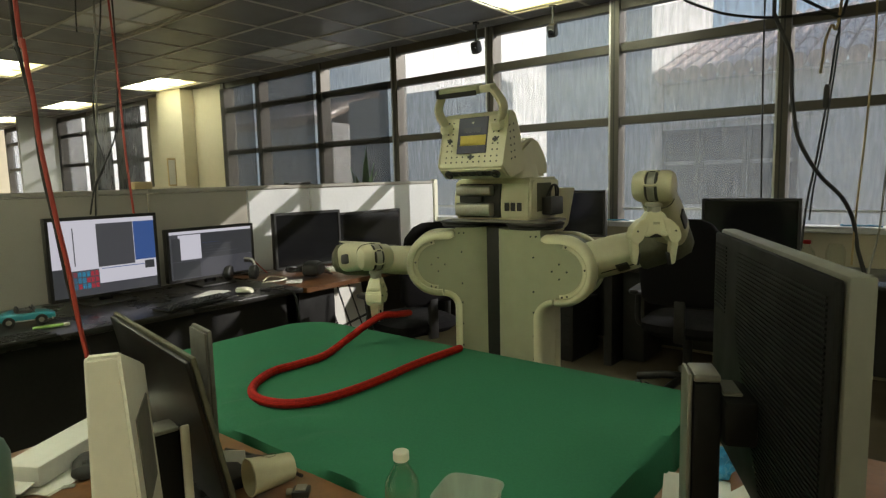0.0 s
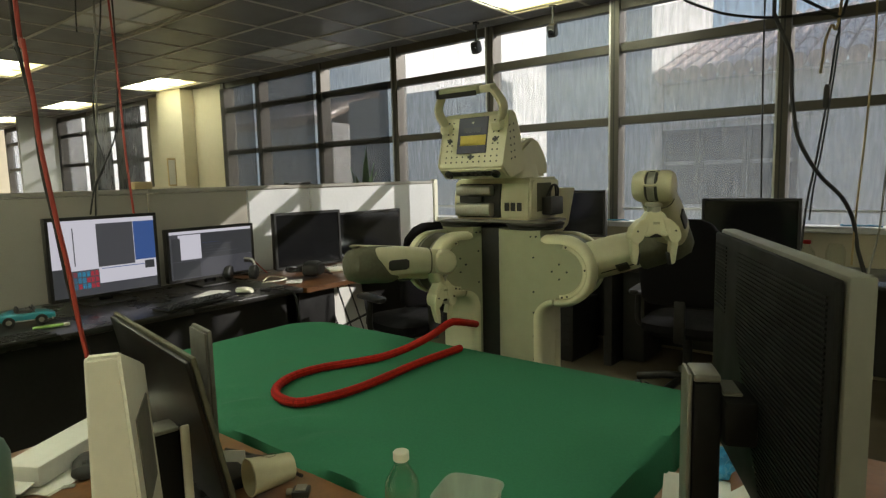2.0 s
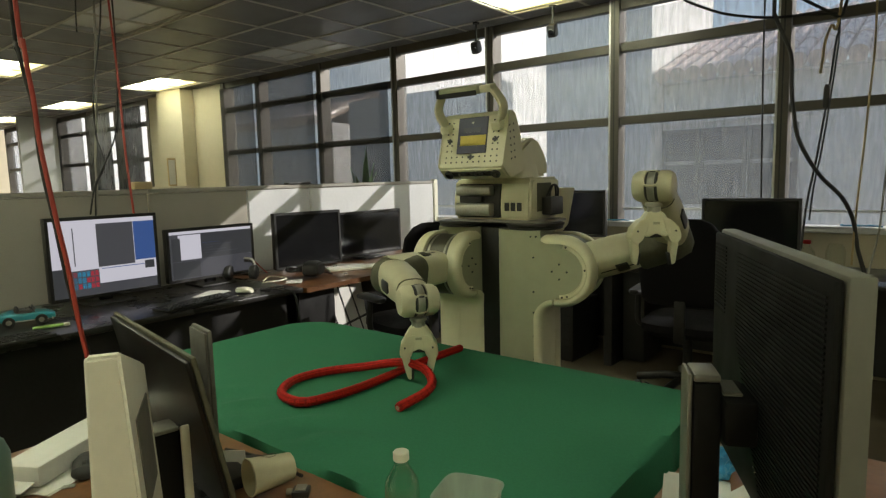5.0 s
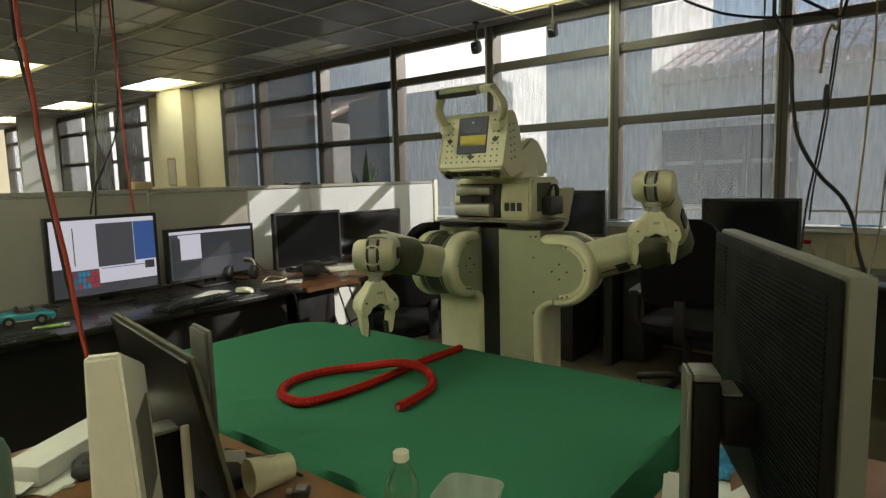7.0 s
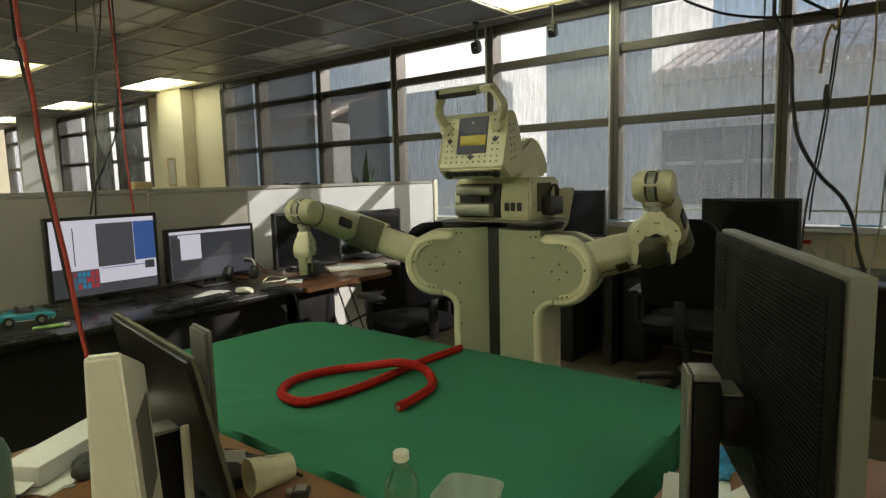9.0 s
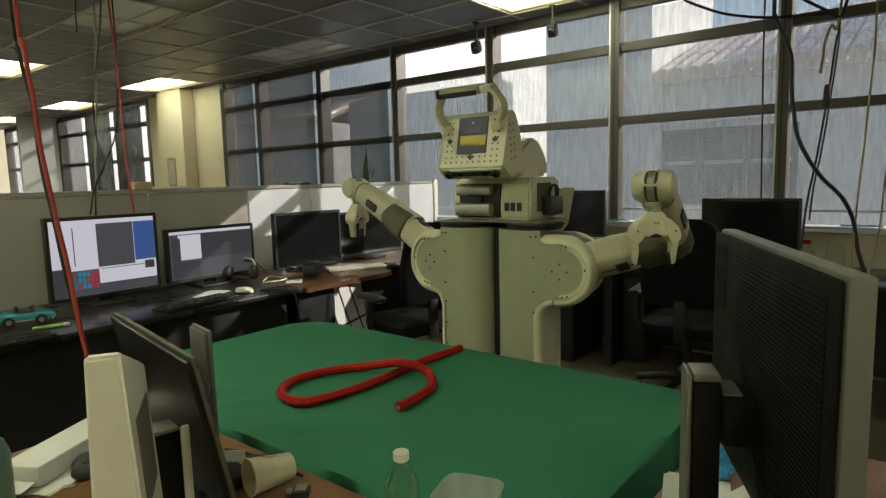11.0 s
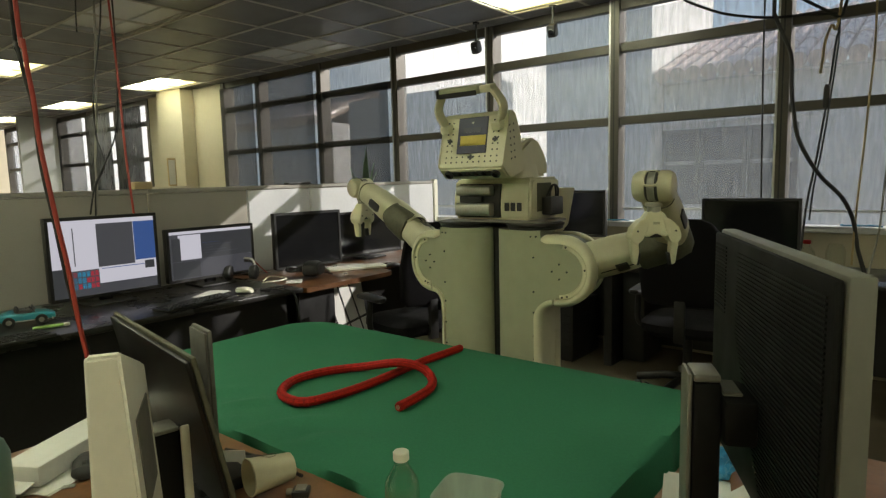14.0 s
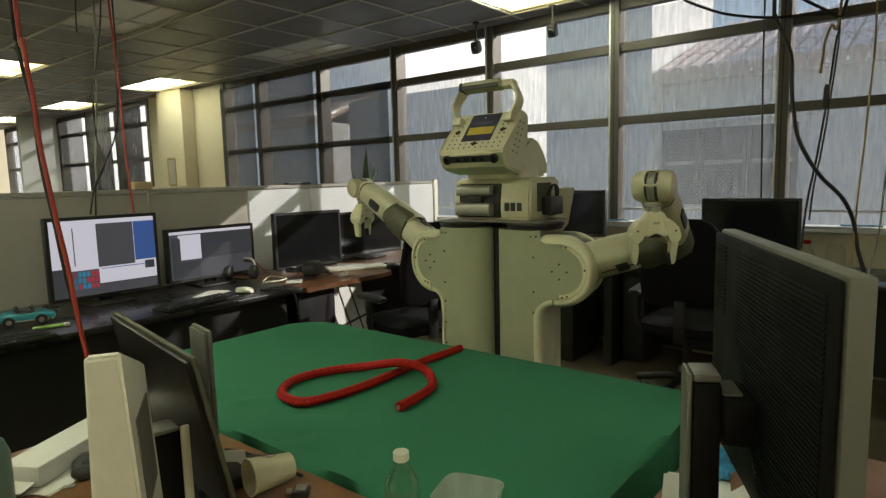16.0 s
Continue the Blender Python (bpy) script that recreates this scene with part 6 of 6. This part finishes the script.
# the rope's line on the cloth at given times: x, y, height over the cloth
ROPE_KEYS = {}
ROPE_KEYS[0.0] = [(-1.673, 1.844, 0.06), (-1.608, 1.693, 0.09), (-1.609, 1.619, 0.1), (-1.662, 1.575, 0.06), (-1.681, 1.494, 0.02), (-1.651, 1.366, 0.0), (-1.646, 1.25, 0), (-1.652, 1.15, 0), (-1.606, 1.054, 0), (-1.539, 0.991, 0), (-1.46, 0.967, 0), (-1.376, 0.989, 0), (-1.324, 1.056, 0), (-1.302, 1.166, 0), (-1.301, 1.308, 0), (-1.312, 1.483, 0), (-1.303, 1.702, 0)]
ROPE_KEYS[0.5] = [(-1.6, 1.853, 0.06), (-1.557, 1.703, 0.09), (-1.563, 1.614, 0.1), (-1.628, 1.586, 0.06), (-1.651, 1.504, 0.02), (-1.626, 1.383, 0.0), (-1.617, 1.27, 0), (-1.628, 1.167, 0), (-1.591, 1.064, 0), (-1.53, 0.997, 0), (-1.451, 0.973, 0), (-1.369, 0.993, 0), (-1.323, 1.062, 0), (-1.303, 1.171, 0), (-1.299, 1.309, 0), (-1.312, 1.483, 0), (-1.303, 1.702, 0)]
ROPE_KEYS[1.0] = [(-1.539, 1.859, 0.05), (-1.48, 1.707, 0.09), (-1.474, 1.617, 0.1), (-1.527, 1.58, 0.06), (-1.562, 1.49, 0.02), (-1.591, 1.406, 0.0), (-1.604, 1.301, 0), (-1.61, 1.186, 0), (-1.576, 1.081, 0), (-1.517, 1.011, 0), (-1.439, 0.987, 0), (-1.363, 1.008, 0), (-1.32, 1.07, 0), (-1.3, 1.173, 0), (-1.298, 1.31, 0), (-1.312, 1.483, 0), (-1.303, 1.702, 0)]
ROPE_KEYS[1.5] = [(-1.436, 1.84, 0.06), (-1.393, 1.719, 0.09), (-1.396, 1.657, 0.1), (-1.425, 1.6, 0.07), (-1.476, 1.549, 0.03), (-1.503, 1.445, 0.005), (-1.539, 1.345, 0), (-1.58, 1.257, 0), (-1.582, 1.143, 0), (-1.527, 1.046, 0), (-1.448, 0.997, 0), (-1.366, 1.001, 0), (-1.324, 1.067, 0), (-1.304, 1.177, 0), (-1.302, 1.314, 0), (-1.312, 1.483, 0), (-1.303, 1.702, 0)]
ROPE_KEYS[2.0] = [(-1.347, 1.868, 0.05), (-1.306, 1.733, 0.09), (-1.32, 1.674, 0.1), (-1.337, 1.591, 0.07), (-1.398, 1.547, 0.03), (-1.451, 1.464, 0.005), (-1.501, 1.363, 0), (-1.547, 1.265, 0), (-1.557, 1.153, 0), (-1.51, 1.058, 0), (-1.437, 1.011, 0), (-1.356, 1.013, 0), (-1.322, 1.079, 0), (-1.301, 1.178, 0), (-1.302, 1.314, 0), (-1.312, 1.483, 0), (-1.303, 1.702, 0)]
ROPE_KEYS[2.5] = [(-1.24, 1.746, 0.05), (-1.216, 1.662, 0.08), (-1.226, 1.61, 0.1), (-1.243, 1.538, 0.08), (-1.257, 1.45, 0.06), (-1.313, 1.375, 0.045), (-1.444, 1.348, 0.01), (-1.521, 1.268, 0), (-1.537, 1.153, 0), (-1.494, 1.063, 0), (-1.424, 1.019, 0), (-1.346, 1.025, 0), (-1.317, 1.088, 0), (-1.302, 1.184, 0), (-1.302, 1.314, 0), (-1.312, 1.483, 0), (-1.303, 1.702, 0)]
ROPE_KEYS[3.0] = [(-1.162, 1.464, 0.05), (-1.157, 1.438, 0.07), (-1.171, 1.418, 0.08), (-1.184, 1.38, 0.08), (-1.227, 1.361, 0.065), (-1.28, 1.327, 0.05), (-1.41, 1.316, 0.015), (-1.503, 1.252, 0), (-1.524, 1.143, 0), (-1.483, 1.059, 0), (-1.421, 1.021, 0), (-1.346, 1.025, 0), (-1.317, 1.088, 0), (-1.302, 1.184, 0), (-1.302, 1.314, 0), (-1.312, 1.483, 0), (-1.303, 1.702, 0)]
ROPE_KEYS[3.5] = [(-1.182, 1.293, 0.02), (-1.145, 1.273, 0.05), (-1.132, 1.284, 0.07), (-1.149, 1.312, 0.08), (-1.197, 1.327, 0.075), (-1.28, 1.327, 0.05), (-1.41, 1.316, 0.015), (-1.503, 1.252, 0), (-1.524, 1.143, 0), (-1.483, 1.059, 0), (-1.421, 1.021, 0), (-1.346, 1.025, 0), (-1.317, 1.088, 0), (-1.302, 1.184, 0), (-1.302, 1.314, 0), (-1.312, 1.483, 0), (-1.303, 1.702, 0)]
ROPE_KEYS[4.0] = [(-1.1, 1.222, 0.01), (-1.059, 1.205, 0.04), (-1.048, 1.222, 0.06), (-1.094, 1.284, 0.06), (-1.174, 1.339, 0.06), (-1.265, 1.337, 0.05), (-1.402, 1.321, 0.015), (-1.503, 1.252, 0), (-1.524, 1.143, 0), (-1.483, 1.059, 0), (-1.421, 1.021, 0), (-1.346, 1.025, 0), (-1.317, 1.088, 0), (-1.302, 1.184, 0), (-1.302, 1.314, 0), (-1.312, 1.483, 0), (-1.303, 1.702, 0)]
ROPE_KEYS[4.8] = [(-1.098, 1.162, 0.0), (-1.086, 1.211, 0.01), (-1.082, 1.268, 0.02), (-1.12, 1.325, 0.03), (-1.19, 1.358, 0.045), (-1.276, 1.349, 0.045), (-1.409, 1.328, 0.012), (-1.503, 1.252, 0), (-1.524, 1.143, 0), (-1.483, 1.059, 0), (-1.421, 1.021, 0), (-1.346, 1.025, 0), (-1.317, 1.088, 0), (-1.302, 1.184, 0), (-1.302, 1.314, 0), (-1.312, 1.483, 0), (-1.303, 1.702, 0)]
ROPE_KEYS[5.4] = [(-1.098, 1.162, 0.0), (-1.104, 1.231, 0.0), (-1.12, 1.315, 0.0), (-1.158, 1.37, 0.01), (-1.204, 1.373, 0.035), (-1.283, 1.356, 0.04), (-1.418, 1.337, 0.008), (-1.503, 1.252, 0), (-1.524, 1.143, 0), (-1.483, 1.059, 0), (-1.421, 1.021, 0), (-1.346, 1.025, 0), (-1.317, 1.088, 0), (-1.302, 1.184, 0), (-1.302, 1.314, 0), (-1.312, 1.483, 0), (-1.303, 1.702, 0)]
ROPE_KEYS[16.0] = [(-1.098, 1.162, 0.0), (-1.104, 1.231, 0.0), (-1.12, 1.315, 0.0), (-1.158, 1.37, 0.01), (-1.204, 1.373, 0.035), (-1.283, 1.356, 0.04), (-1.418, 1.337, 0.008), (-1.503, 1.252, 0), (-1.524, 1.143, 0), (-1.483, 1.059, 0), (-1.421, 1.021, 0), (-1.346, 1.025, 0), (-1.317, 1.088, 0), (-1.302, 1.184, 0), (-1.302, 1.314, 0), (-1.312, 1.483, 0), (-1.303, 1.702, 0)]


def motions():
    rows = [[] for _ in range(6)]
    for t, *a in ARM_KEYS:
        for k, m in enumerate(arm_poses(-1, *a)):
            rows[k].append((t, m))
    for ob, r in zip(MACHINE[1]["r"], rows):
        walk(ob, r)
    for ob, m in zip(MACHINE[1]["l"], arm_poses(1, *LEFT_ARM)):
        ob.matrix_basis = m
    walk(MACHINE[1]["head"], [(t, pose(0.085, 0, SH + 0.412, 0, a, 0)) for t, a in HEAD_KEYS])
    move_rope()


def resample(points, n):
    ps = smooth_path(points, 16)
    d = [0.0]
    for a, b in zip(ps, ps[1:]):
        d.append(d[-1] + (b - a).length)
    out, j = [], 0
    for i in range(n + 1):
        s = d[-1] * i / n
        while j < len(d) - 2 and d[j + 1] < s:
            j += 1
        f = (s - d[j]) / max(d[j + 1] - d[j], 1e-9)
        out.append(ps[j].lerp(ps[j + 1], f))
    return out


def move_rope():
    keyed = {t: resample([(x, y, TZ + ROPE_R + 0.002 + h) for x, y, h in pts], ROPE_N) for t, pts in ROPE_KEYS.items()}
    times = sorted(keyed)
    length = max(sum((b - a).length for a, b in zip(p, p[1:])) for p in keyed.values()) / ROPE_N
    r, hl = ROPE_R, length / 2 + 0.001
    me = None
    for i in range(ROPE_N):
        if me is None:
            secs = [(-hl - r * 0.55, 0, 0, r * 0.80, r * 0.80, 2), (-hl - r * 0.2, 0, 0, r * 0.97, r * 0.97, 2), (-hl, 0, 0, r, r, 2), (hl, 0, 0, r, r, 2), (hl + r * 0.2, 0, 0, r * 0.97, r * 0.97, 2), (hl + r * 0.55, 0, 0, r * 0.80, r * 0.80, 2)]
            ob = part("rope_piece", loft(secs, 14), RED, ROPE)
            me = ob.data
        else:
            ob = new("rope_piece", me)
            ob.parent = ROPE
        if i in (0, ROPE_N - 1):
            s = -1 if i == 0 else 1
            part("rope_end", cyl(s * (hl + r * 0.56) - 0.001, s * (hl + r * 0.56) + 0.001, r * 0.5, "x", 12), REDEND, ob, "frayed rope end")
        rows = []
        for t in times:
            a, b = keyed[t][i], keyed[t][i + 1]
            x = (b - a).normalized()
            y = Vector((0, 0, 1)).cross(x).normalized()
            rows.append((t, Matrix.Translation((a + b) / 2) @ Matrix((x, y, x.cross(y))).transposed().to_4x4()))
        walk(ob, rows)


motions()
